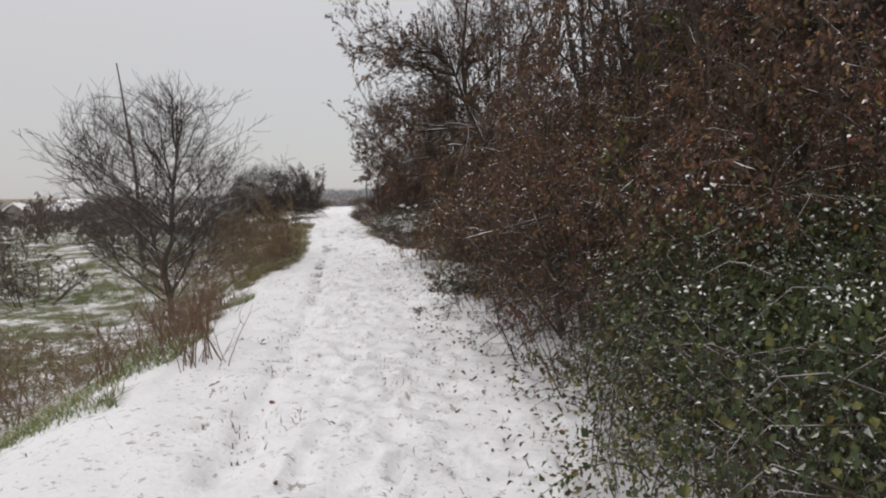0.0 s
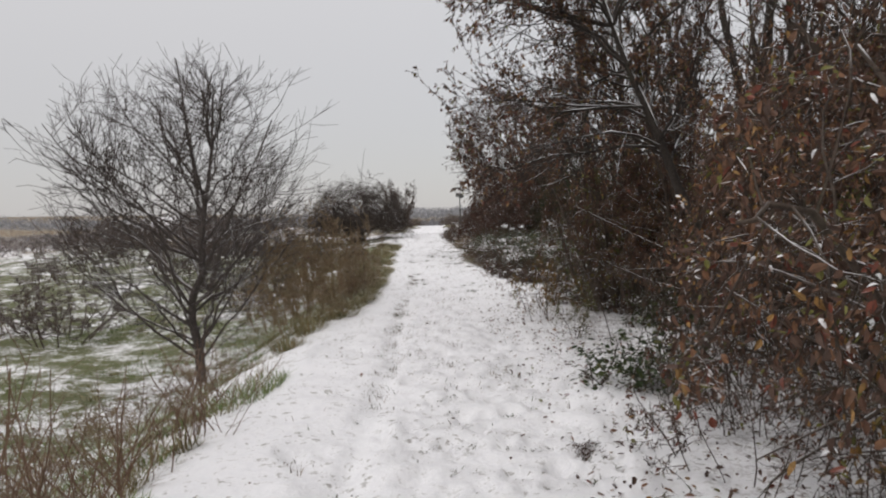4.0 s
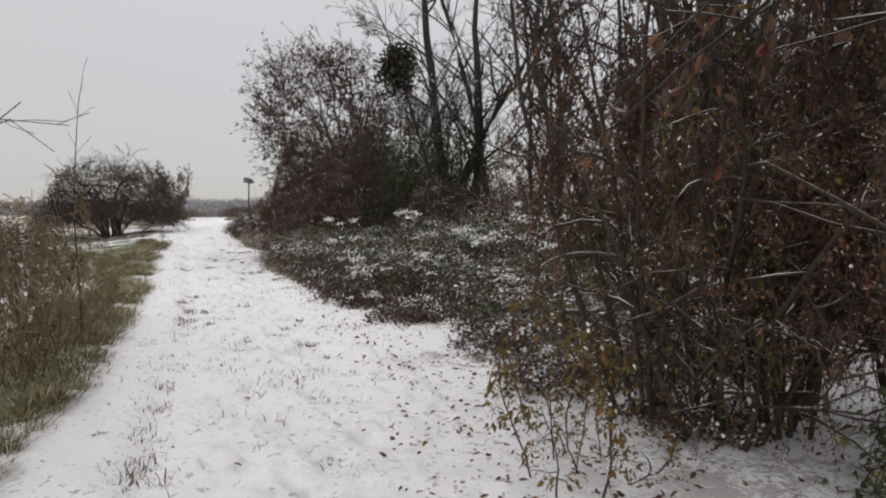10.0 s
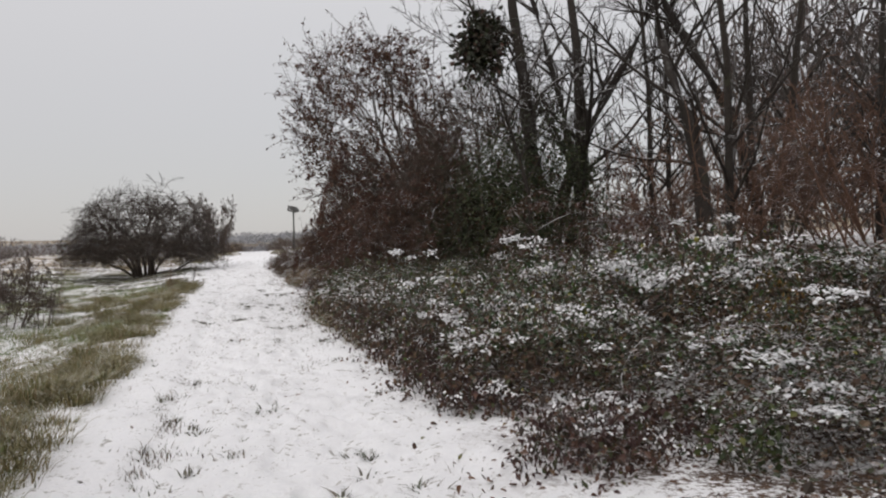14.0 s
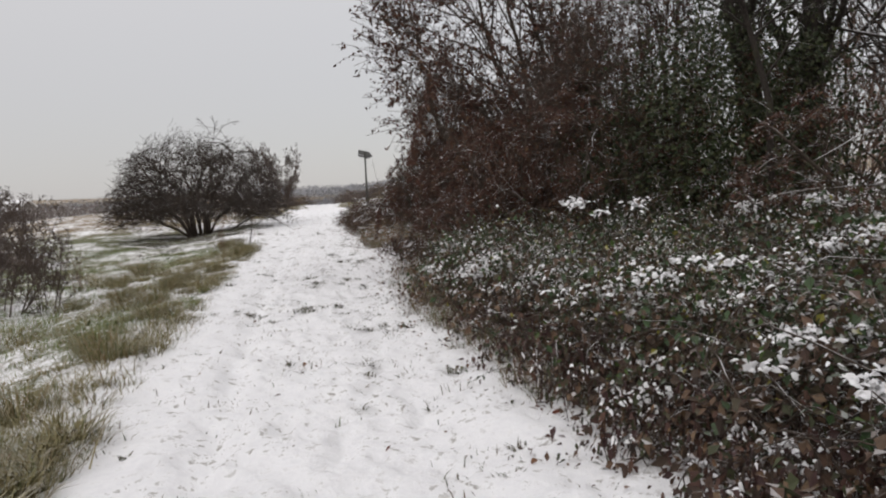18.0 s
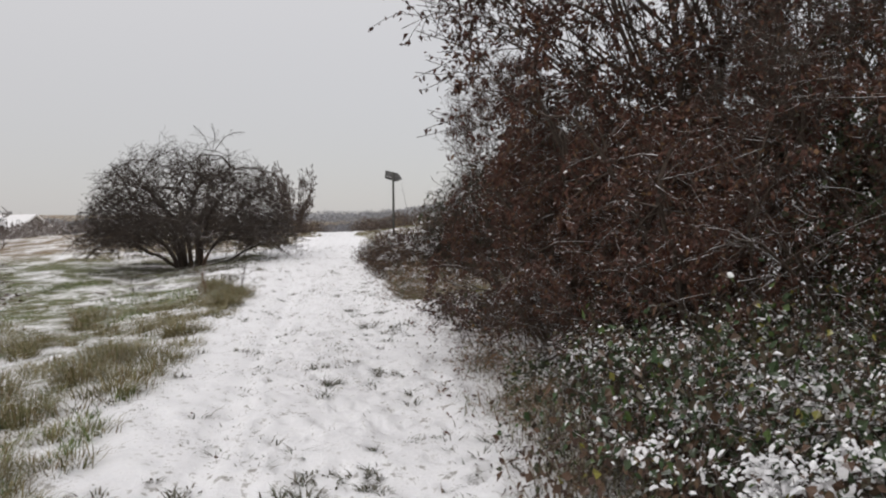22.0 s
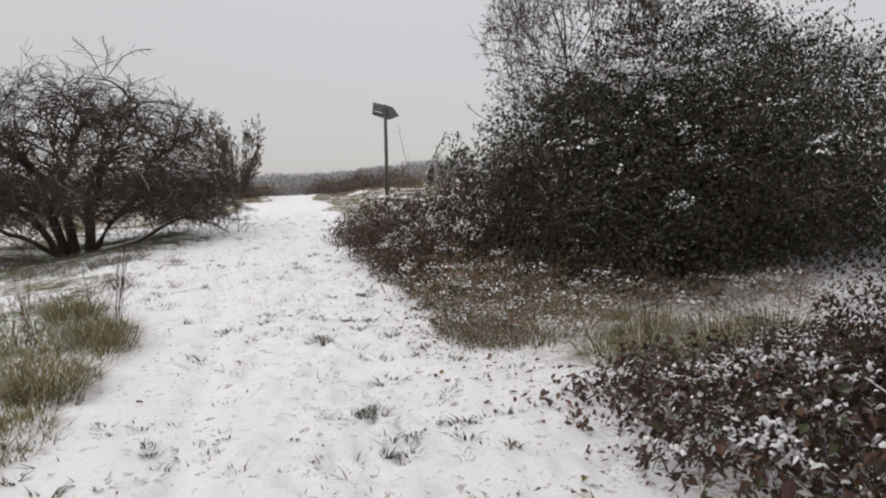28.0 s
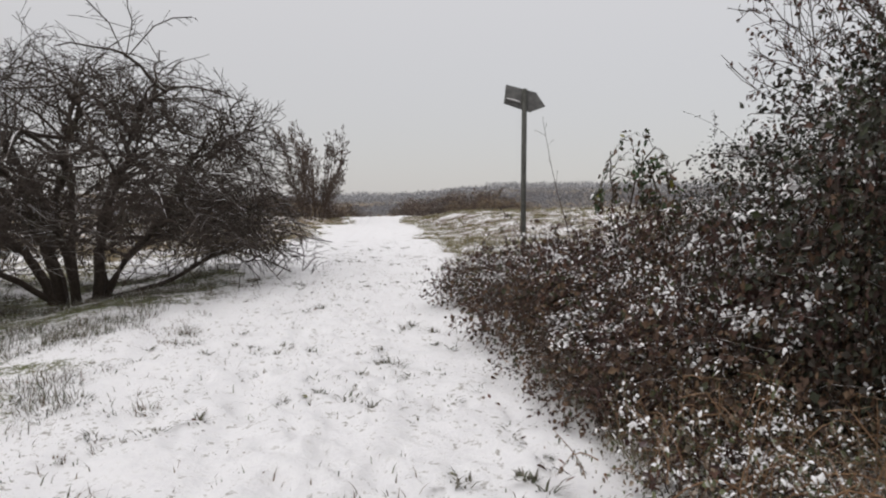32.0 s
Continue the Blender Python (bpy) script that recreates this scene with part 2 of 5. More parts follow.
def vnoise(x, y, scale, seed=0):
    x, y = np.asarray(x, float) / scale, np.asarray(y, float) / scale
    ix, iy = np.floor(x), np.floor(y)
    fx, fy = x - ix, y - iy
    fx, fy = fx * fx * (3 - 2 * fx), fy * fy * (3 - 2 * fy)
    a, b_ = lattice(ix, iy, seed), lattice(ix + 1, iy, seed)
    c, d = lattice(ix, iy + 1, seed), lattice(ix + 1, iy + 1, seed)
    return (a * (1 - fx) + b_ * fx) * (1 - fy) + (c * (1 - fx) + d * fx) * fy


def smooth(v, lo, hi):
    s = np.clip((v - lo) / (hi - lo), 0, 1)
    return s * s * (3 - 2 * s)


def land(x, y):
    """Height of the ground, without its fine relief."""
    x, y = np.asarray(x, float), np.asarray(y, float)
    u = x - centre(y)
    z = np.interp(y, [-40, 0, 34, 44, 51, 60, 85, 95, 130, 400, 900, 1100, 3000], [0, 0, 0.02, 0.12, 0.4, 0.6, 0.95, 0.85, -1.5, -12, -6, 10, 26])
    near = smooth(300 - y, 0, 250)
    left, right = -u - half(y), u - half(y)
    low = np.interp(y, [0, 16, 22, 30, 38, 46, 54, 64, 90], [-1.25, -1.3, -1.2, -0.6, -0.25, -0.25, -0.3, 0.1, -0.2])
    z = z + near * low * smooth(left, -0.1, 3.2)
    z = z - near * 2.0 * smooth(left, 8, 60) - 4 * smooth(left, 60, 250) * near
    z = z + 16 * smooth(left, 420, 900)
    z = z + (3.5 + 15 * smooth(x, -170, 10)) * smooth(x, -420, -230) * smooth(y, 470, 720)
    rise = np.interp(y, [0, 14, 20, 40, 48, 60, 80], [0.5, 0.4, 1.3, 1.2, 0.9, 0.5, 0.2])
    z = z + near * rise * smooth(right, 2.0, 11)
    z = z + 0.16 * smooth(y, 56, 66) * near * (vnoise(x, y, 4.5, 3) + 0.5 * vnoise(x, y, 1.7, 4) - 0.75)
    z = z + 0.45 * smooth(y, 62, 74) * smooth(96 - y, 0, 14) * (smooth(right, 0.4, 3.5) + 0.5 * smooth(left, 0.8, 3.0))
    rough = np.where(np.abs(u) < half(y), 0.03, 0.13)
    z = z + rough * (vnoise(x, y, 1.3, 1) - 0.5) + 0.3 * near * smooth(np.abs(u), 3, 12) * (vnoise(x, y, 6, 2) - 0.5)
    return z - 0.045 * np.exp(-((u + 0.58) / 0.11) ** 2) - 0.03 * np.exp(-((u - 0.75) / 0.25) ** 2)


# ---- mesh helpers ----
def unit(v):
    return v / np.maximum(np.linalg.norm(v, axis=-1, keepdims=True), 1e-9)


def to_mesh(name, verts, faces, mat, smooth_shade=True):
    """One mesh from an array of points and a list of (n, 3) or (n, 4) index arrays."""
    me = bpy.data.meshes.new(name)
    verts = np.asarray(verts, np.float32)
    loops = np.concatenate([f.ravel() for f in faces]).astype(np.int32)
    sizes = np.concatenate([np.full(len(f), f.shape[1]) for f in faces])
    me.vertices.add(len(verts))
    me.vertices.foreach_set("co", verts.ravel())
    me.loops.add(len(loops))
    me.loops.foreach_set("vertex_index", loops)
    me.polygons.add(len(sizes))
    me.polygons.foreach_set("loop_start", np.r_[0, np.cumsum(sizes)[:-1]].astype(np.int32))
    me.polygons.foreach_set("use_smooth", np.full(len(sizes), smooth_shade))
    me.materials.append(mat)
    me.update(calc_edges=True)
    return me


def joined(pieces):
    verts, faces, at = [], [], 0
    for v, fs in pieces:
        verts.append(v)
        faces += [f + at for f in fs]
        at += len(v)
    return np.concatenate(verts), faces


MASSES = ("crown", "dead_foliage", "ivy_ball", "foliage", "snow_dusting", "cane_tangle", "stem_tangle")


def part(name, me, parent, label=""):
    ob = new(name, me)
    ob.parent = parent
    return tagged(ob, label, kind="stuff" if name in MASSES else "")


def limbs(name, P, R, sides, mat, parent):
    """Each limb a part of its own."""
    for k in range(len(P)):
        part(name, to_mesh(name, *tubes(P[k : k + 1], R[k : k + 1], sides), mat), parent)


def tubes(P, R, sides):
    """Round limbs: P (limbs, points, 3), R (limbs, points)."""
    B, K, _ = P.shape
    tan = unit(np.gradient(P, axis=1))
    ref = np.where(np.abs(tan[..., 2:]) > 0.9, [1.0, 0, 0], [0, 0, 1.0])
    s = unit(np.cross(tan, ref))
    c = np.cross(s, tan)
    a = np.arange(sides) * 2 * np.pi / sides
    ring = np.cos(a)[:, None] * s[:, :, None] + np.sin(a)[:, None] * c[:, :, None]
    V = (P[:, :, None] + ring * R[:, :, None, None]).reshape(-1, 3)
    b_, k, j = np.meshgrid(np.arange(B), np.arange(K - 1), np.arange(sides), indexing="ij")
    at = lambda kk, jj: ((b_ * K + kk) * sides + jj % sides).ravel()  # noqa: E731
    return V, [np.stack([at(k, j), at(k, j + 1), at(k + 1, j + 1), at(k + 1, j)], 1)]


def grow(rng, start, way, length, radius, K=6, wob=0.12, trop=0.0, tip=0.35):
    """Limbs that wander from their start; trop lifts them (or lets them droop)."""
    d, p, out = unit(way), start, [start]
    step = (length / (K - 1))[:, None]
    for _ in range(K - 1):
        d = unit(d + rng.normal(0, wob, d.shape) + np.array([0, 0, trop]))
        p = p + d * step
        out.append(p)
    return np.stack(out, 1), radius[:, None] * np.linspace(1, tip, K)[None]


def gathered(P, box):
    """Limbs that stray out of a dome of the given half-axes are drawn in to its skin."""
    f = np.maximum(np.linalg.norm(P / box, axis=2, keepdims=True), 1e-6)
    return P * np.where(f > 0.6, (0.6 + 0.42 * np.tanh((f - 0.6) / 0.42)) / f, 1)


def sprout(rng, P, R, count, lo, hi, a_lo, a_hi, ratio, thin=0.6, up=0.0):
    """Starts of side limbs along parents: start, way, length, radius."""
    B, K, _ = P.shape
    i = np.repeat(np.arange(B), count)
    s = rng.uniform(lo, hi, len(i)) * (K - 1)
    k = np.minimum(s.astype(int), K - 2)
    f = (s - k)[:, None]
    start = P[i, k] * (1 - f) + P[i, k + 1] * f
    tan = unit(P[i, k + 1] - P[i, k])
    side = unit(np.cross(rng.normal(size=tan.shape), tan))
    a = np.radians(rng.uniform(a_lo, a_hi, len(i)))[:, None]
    way = np.cos(a) * tan + np.sin(a) * side + np.array([0, 0, up])
    whole = np.linalg.norm(np.diff(P, axis=1), axis=2).sum(1)[i]
    length = whole * ratio * rng.uniform(0.55, 1.15, len(i)) * (1 - 0.5 * s / (K - 1))
    return start, way, length, np.maximum(R[i, k] * thin, 0.002)


def leaves(rng, pos, way, facing, size, width=0.55, fold=0.12, curl=0.15, plain=False):
    """Folded, curled leaves of eight points' outline each."""
    t = unit(way)
    n = unit(facing - (facing * t).sum(1, keepdims=True) * t + 1e-4 * rng.normal(size=t.shape))
    b_ = np.cross(n, t)
    L, W = size[:, None], (size * width)[:, None] * rng.uniform(0.7, 1.2, (len(pos), 1))
    c = L * rng.uniform(-curl, curl * 2, (len(pos), 1))
    at = lambda f, w, h: pos + L * f * t + W * w * b_ + (c * -f * f + h * W) * n  # noqa: E731
    if plain:
        V = np.stack([at(0, 0, 0), at(0.45, 0.5, fold), at(1, 0, 0), at(0.45, -0.5, fold)], 1).reshape(-1, 3)
        i = np.arange(len(pos))[:, None] * 4
        return V, [np.concatenate([i + [0, 1, 2], i + [0, 2, 3]])]
    V = np.stack([at(0, 0, 0), at(0.3, 0.46, fold), at(0.7, 0.36, fold), at(1, 0, 0), at(0.7, -0.36, fold), at(0.3, -0.46, fold)], 1).reshape(-1, 3)
    i = np.arange(len(pos))[:, None] * 6
    return V, [np.concatenate([i + [0, 1, 2, 3], i + [0, 3, 4, 5]])]


def caps(rng, pos, way, size, width=0.6, thick=0.22):
    """Domed caps of snow, each in the shape of the leaf that it lies on."""
    n = len(pos)
    t = unit(way * [1, 1, 0.5] + 1e-4)
    up = unit(np.array([0, 0, 1.0]) + rng.normal(0, 0.25, (n, 3)))
    up = unit(up - (up * t).sum(1, keepdims=True) * t)
    b_ = np.cross(up, t)
    L, W = size[:, None], (size * width)[:, None] * rng.uniform(0.6, 1.3, (n, 1))
    at = lambda f, w, h: pos + L * (f + rng.normal(0, 0.06, (n, 1))) * t + W * (w + rng.normal(0, 0.08, (n, 1))) * b_ + (h * L - 0.25 * L * f * f) * up  # noqa: E731
    V = np.stack([at(0, 0, 0), at(0.3, 0.5, 0), at(0.75, 0.36, 0), at(1, 0, 0), at(0.7, -0.4, 0), at(0.25, -0.48, 0), at(0.32, 0, thick), at(0.66, 0, thick * 0.9)], 1).reshape(-1, 3)
    i = np.arange(n)[:, None] * 8
    return V, [i + q for q in ([6, 1, 2, 7], [6, 7, 4, 5])] + [i + q for q in ([0, 1, 6], [0, 6, 5], [2, 3, 7], [7, 3, 4])]


def along(rng, P, count, lo=0.2, hi=1.0):
    """Random places on limbs, and the limb's way there."""
    B, K, _ = P.shape
    i = rng.integers(0, B, count)
    s = rng.uniform(lo, hi, count) * (K - 1)
    k = np.minimum(s.astype(int), K - 2)
    f = (s - k)[:, None]
    return P[i, k] * (1 - f) + P[i, k + 1] * f, unit(P[i, k + 1] - P[i, k])


def snow_strips(rng, P, R, keep, extra=0.006):
    """Snow lying along the upper side of limbs that run level."""
    flat = np.abs(unit(P[:, -1] - P[:, 0])[:, 2]) < 0.6
    use = flat & (rng.random(len(P)) < keep)
    if not use.any():
        return []
    P, R = P[use], R[use]
    K = P.shape[1]
    k = rng.integers(0, max(1, K - 2), len(P))[:, None] + np.arange(min(K, 3))[None]
    i = np.arange(len(P))[:, None]
    Q, q = P[i, k].copy(), R[i, k]
    Q[..., 2] += q * 0.7
    thick = q * 0.45 + extra * rng.uniform(0.1, 1.2, q.shape)
    thick[:, 0], thick[:, -1] = 0.001, 0.001
    return [tubes(Q, thick, 4)]


def seat(x, y):
    return float(land(x, y))


def scatter(thing, spots):
    """The built thing at the first spot, copies at the others: (x, y, turn, width, height)."""
    out = []
    for k, (x, y, turn, w, h) in enumerate(spots):
        m = pose(x, y, seat(x, y) - 0.03, 0, 0, turn) @ Matrix.Diagonal((w, w, h, 1))
        if k == 0:
            thing.matrix_basis = m
            out.append(thing)
        else:
            c = thing.copy()
            scene.collection.objects.link(c)
            c.matrix_basis = m
            for o in thing.children:
                d = o.copy()
                scene.collection.objects.link(d)
                d.parent = c
            out.append(c)
    return out


# ---- kinds of plants ----
def leafy_shrub(name, seed, h, spread, stems, leaf_count, leaf_mat, bark, size=(0.035, 0.07), droop=0.55, snow=260, low=0.1, dust=0.2, wide=0.48, counts=(13, 7, 3), plain=False):
    """A many-stemmed shrub that still holds its dead leaves."""
    rng = np.random.default_rng(seed)
    ob = new(name)
    a = rng.uniform(0, 6.3, 1) + np.arange(stems) * 2.4
    way = np.stack([np.cos(a) * spread, np.sin(a) * spread, np.ones(stems)], 1) * rng.uniform(0.35, 1.25, (stems, 1))
    way[:, 2] = 1
    foot = np.stack([np.cos(a), np.sin(a), 0 * a], 1) * rng.uniform(0.03, 0.4, (stems, 1))
    P0, R0 = grow(rng, foot, way, h * rng.uniform(0.7, 1.1, stems), 0.0075 * h * rng.uniform(0.6, 1.2, stems), 9, 0.13, -0.01)
    P1, R1 = grow(rng, *sprout(rng, P0, R0, counts[0], low, 0.97, 35, 85, 0.5, 0.5), 7, 0.17, -0.015)
    P2, R2 = grow(rng, *sprout(rng, P1, R1, counts[1], 0.1, 1.0, 25, 75, 0.5, 0.5), 4, 0.2, -0.03)
    P3, R3 = grow(rng, *sprout(rng, P2, R2, counts[2], 0.1, 1.0, 25, 75, 0.6, 0.6), 2, 0.25, -0.03)
    box = np.array([h * wide, h * wide, h * 1.02])
    P0, P1, P2, P3 = (gathered(P, box) for P in (P0, P1, P2, P3))
    for P in (P1, P2, P3):
        P[..., 2] = np.maximum(P[..., 2], 0.04)
    limbs("stem", P0, R0, 6, bark, ob)
    V, F = joined([tubes(P1, R1, 4), tubes(P2, R2, 3), tubes(P3, np.minimum(R3, 0.003), 3)])
    part("crown", to_mesh("crown", V, F, bark), ob)
    pos, tan = along(rng, P3, leaf_count, 0.0, 1.0)
    pos = pos + rng.normal(0, 0.025, pos.shape)
    pos[:, 2] = np.maximum(pos[:, 2], 0.03)
    holds = rng.random(leaf_count) < 0.3 + 0.7 * smooth(pos[:, 2] / h, 0.1, 0.36)
    pos, tan, leaf_count = pos[holds], tan[holds], int(holds.sum())
    hang = tan * 0.5 + rng.normal(0, 0.5, pos.shape) + np.array([0, 0, -droop])
    sz = rng.uniform(*size, leaf_count)
    V, F = leaves(rng, pos, hang, rng.normal(0, 0.8, pos.shape) + [0, 0, 0.35], sz, 0.55, 0.18, 0.3, plain)
    part("foliage", to_mesh("foliage", V, F, leaf_mat, False), ob)
    keep = rng.choice(leaf_count, min(snow, leaf_count), False)
    bits = [caps(rng, pos[keep] + [0, 0, 0.006], hang[keep] * [1, 1, 0.6], sz[keep] * rng.uniform(0.4, 1.0, len(keep)), 0.55)]
    bits += snow_strips(rng, P1, R1, dust * 1.6, 0.003) + snow_strips(rng, P2, R2, dust * 0.5, 0.002)
    V, F = joined(bits)
    part("snow_dusting", to_mesh("snow_dusting", V, F, snow_mat), ob, "fresh snow caught on twigs and leaves")
    return ob


def sprays(pos, size, seed):
    """A field that swells where leafy sprays stand out of a bush and sinks in the gaps between them."""
    x, y, z = pos[:, 0] + 60, pos[:, 1] + 60, pos[:, 2] + 60
    return (vnoise(x + 0.4 * y, z * 1.3, size, seed + 21) + vnoise(y - 0.4 * x, z * 1.3, size, seed + 22) + vnoise(x, y, size, seed + 23)) / 3 * 1.6 - 0.3


def bramble(name, seed, rx, ry, h, leaf_count, leaf_mat, snow=700, size=(0.035, 0.075), solid=0.4, bare=0.55, lower_mat=None, shoots=40, cane=None, clots=(6, 0.032, 0.0)):
    """A mound of arching canes under a skin of leaves."""
    rng = np.random.default_rng(seed)
    ob = new(name)
    n = max(10, int(38 * rx * ry))
    a, r = rng.uniform(0, 6.3, n), np.sqrt(rng.uniform(0, 0.6, n))
    foot = np.stack([np.cos(a) * r * rx, np.sin(a) * r * ry, 0 * a], 1)
    out = rng.uniform(0, 6.3, n)
    way = np.stack([np.cos(out), np.sin(out), rng.uniform(1.0, 2.2, n)], 1)
    P0, R0 = grow(rng, foot, way, h * rng.uniform(1.2, 2.2, n), rng.uniform(0.004, 0.008, n), 9, 0.12, -0.2)
    P1, R1 = grow(rng, *sprout(rng, P0, R0, 5, 0.2, 1, 30, 80, 0.35, 0.6), 5, 0.2, -0.05)
    box = np.array([rx * 0.96, ry * 0.96, h])
    for P in (P0, P1):
        P /= np.maximum(np.linalg.norm(P / box, axis=2, keepdims=True) / 0.97, 1)
        P[..., 2] = np.maximum(P[..., 2], 0.03)
    V, F = joined([tubes(P0, R0, 4), tubes(P1, R1, 3)])
    part("cane_tangle", to_mesh("cane_tangle", V, F, cane or bark_dark), ob)
    d = unit(rng.normal(size=(leaf_count, 3)))
    d[:, 2] = np.abs(d[:, 2])
    phi = np.arctan2(d[:, 1], d[:, 0])
    lumpy = 0.5 * vnoise(phi * 1.6 + 50, d[:, 2] * 2.4 + 50, 0.8, seed) + 0.35 * vnoise(phi * 4 + 50, d[:, 2] * 6 + 50, 0.8, seed + 5) + 0.3 * (vnoise(phi * 11 + 50, d[:, 2] * 14 + 50, 0.8, seed + 6) - 0.25)
    deep = rng.uniform(0, 1, leaf_count) ** 2.0
    r = (solid + (1.5 - solid * 1.1) * lumpy) * (1 - 0.55 * deep)
    pos = d * np.array([rx, ry, h]) * (r * (0.85 + 0.15 * (1 - d[:, 2] ** 2)))[:, None] + rng.normal(0, 0.05, d.shape)
    outw = unit(d / [rx, ry, h] + [0, 0, 0.5 / h])
    spray = min(0.55, 0.42 * h)
    swell = sprays(pos, spray, seed)
    crown = smooth(swell - sprays(pos + outw * [0.06, 0.06, 0] + [0, 0, 0.35 * spray], spray, seed), -0.04, 0.16)
    pos = pos + outw * ((swell - 0.55) * 0.5 * spray)[:, None]
    pos[:, 2] = np.maximum(pos[:, 2], 0.02)
    way = outw * [0.8, 0.8, 0] + rng.normal(0, 0.6, pos.shape) + [0, 0, -0.3]
    face, sz = outw + rng.normal(0, 0.5, pos.shape), size[0] * 0.7 + (size[1] - size[0] * 0.7) * rng.uniform(0, 1, leaf_count) ** 1.6
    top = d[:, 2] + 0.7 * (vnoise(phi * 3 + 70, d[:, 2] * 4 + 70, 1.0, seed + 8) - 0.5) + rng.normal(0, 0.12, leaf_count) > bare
    for use, mat, kind in ((top, leaf_mat, "foliage"), (~top, lower_mat or leaf_shade, "dead_foliage")):
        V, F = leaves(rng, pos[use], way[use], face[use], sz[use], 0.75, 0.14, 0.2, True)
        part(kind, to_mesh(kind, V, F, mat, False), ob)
    # shoots that arch out of the skin
    skin = np.flatnonzero((deep < 0.1) & (d[:, 2] > 0.15))
    pick = rng.choice(skin, shoots, False)
    length = rng.uniform(0.25, 0.7, shoots) * math.sqrt(h) * 0.9
    Q, q = grow(rng, pos[pick] - outw[pick] * 0.1, outw[pick] + rng.normal(0, 0.4, (shoots, 3)) + [0, 0, 0.4], length, np.full(shoots, 0.0045), 6, 0.12, -0.22)
    Q[..., 2] = np.maximum(Q[..., 2], 0.03)
    at, tan = along(rng, Q, shoots * 16, 0.1, 1.0)
    V, F = leaves(rng, at, tan * 0.5 + rng.normal(0, 0.6, at.shape) - [0, 0, 0.45], rng.normal(0, 0.5, at.shape) + [0, 0, 0.8], rng.uniform(size[0], size[1], len(at)) * 0.8, 0.6, 0.14, 0.3, True)
    part("foliage", to_mesh("foliage", V, F, leaf_mat, False), ob)
    V, F = tubes(Q, q, 3)
    part("cane_tangle", to_mesh("cane_tangle", V, F, cane or bark_dark), ob)
    skin = np.flatnonzero((deep < 0.1) & (d[:, 2] > 0.3) & top & (vnoise(pos[:, 0] + 40, pos[:, 1] + 2 * pos[:, 2] + 40, 0.32, seed + 3) > clots[2]))
    crest = d[skin, 2] ** 1.2 * (0.03 + crown[skin]) ** 2.2
    keep = rng.choice(skin, min(snow, len(skin)), False, crest / crest.sum())
    clot = np.repeat(rng.choice(skin, max(3, snow // clots[0]), p=crest / crest.sum()), 9)
    near = pos[clot] + rng.normal(0, 1, (len(clot), 3)) * [0.06, 0.06, 0.022]
    small = sz[keep] * (0.3 + 0.6 * rng.uniform(0, 1, len(keep)) ** 1.8)
    V, F = joined([caps(rng, pos[keep] + [0, 0, 0.008], way[keep], small, 0.65), caps(rng, near, rng.normal(0, 1, near.shape), rng.uniform(0.35, 1.0, len(clot)) * clots[1] * 1.35, 0.75, 0.26)])
    part("snow_dusting", to_mesh("snow_dusting", V, F, snow_mat), ob, "clots of fresh snow on the leaves")
    return ob


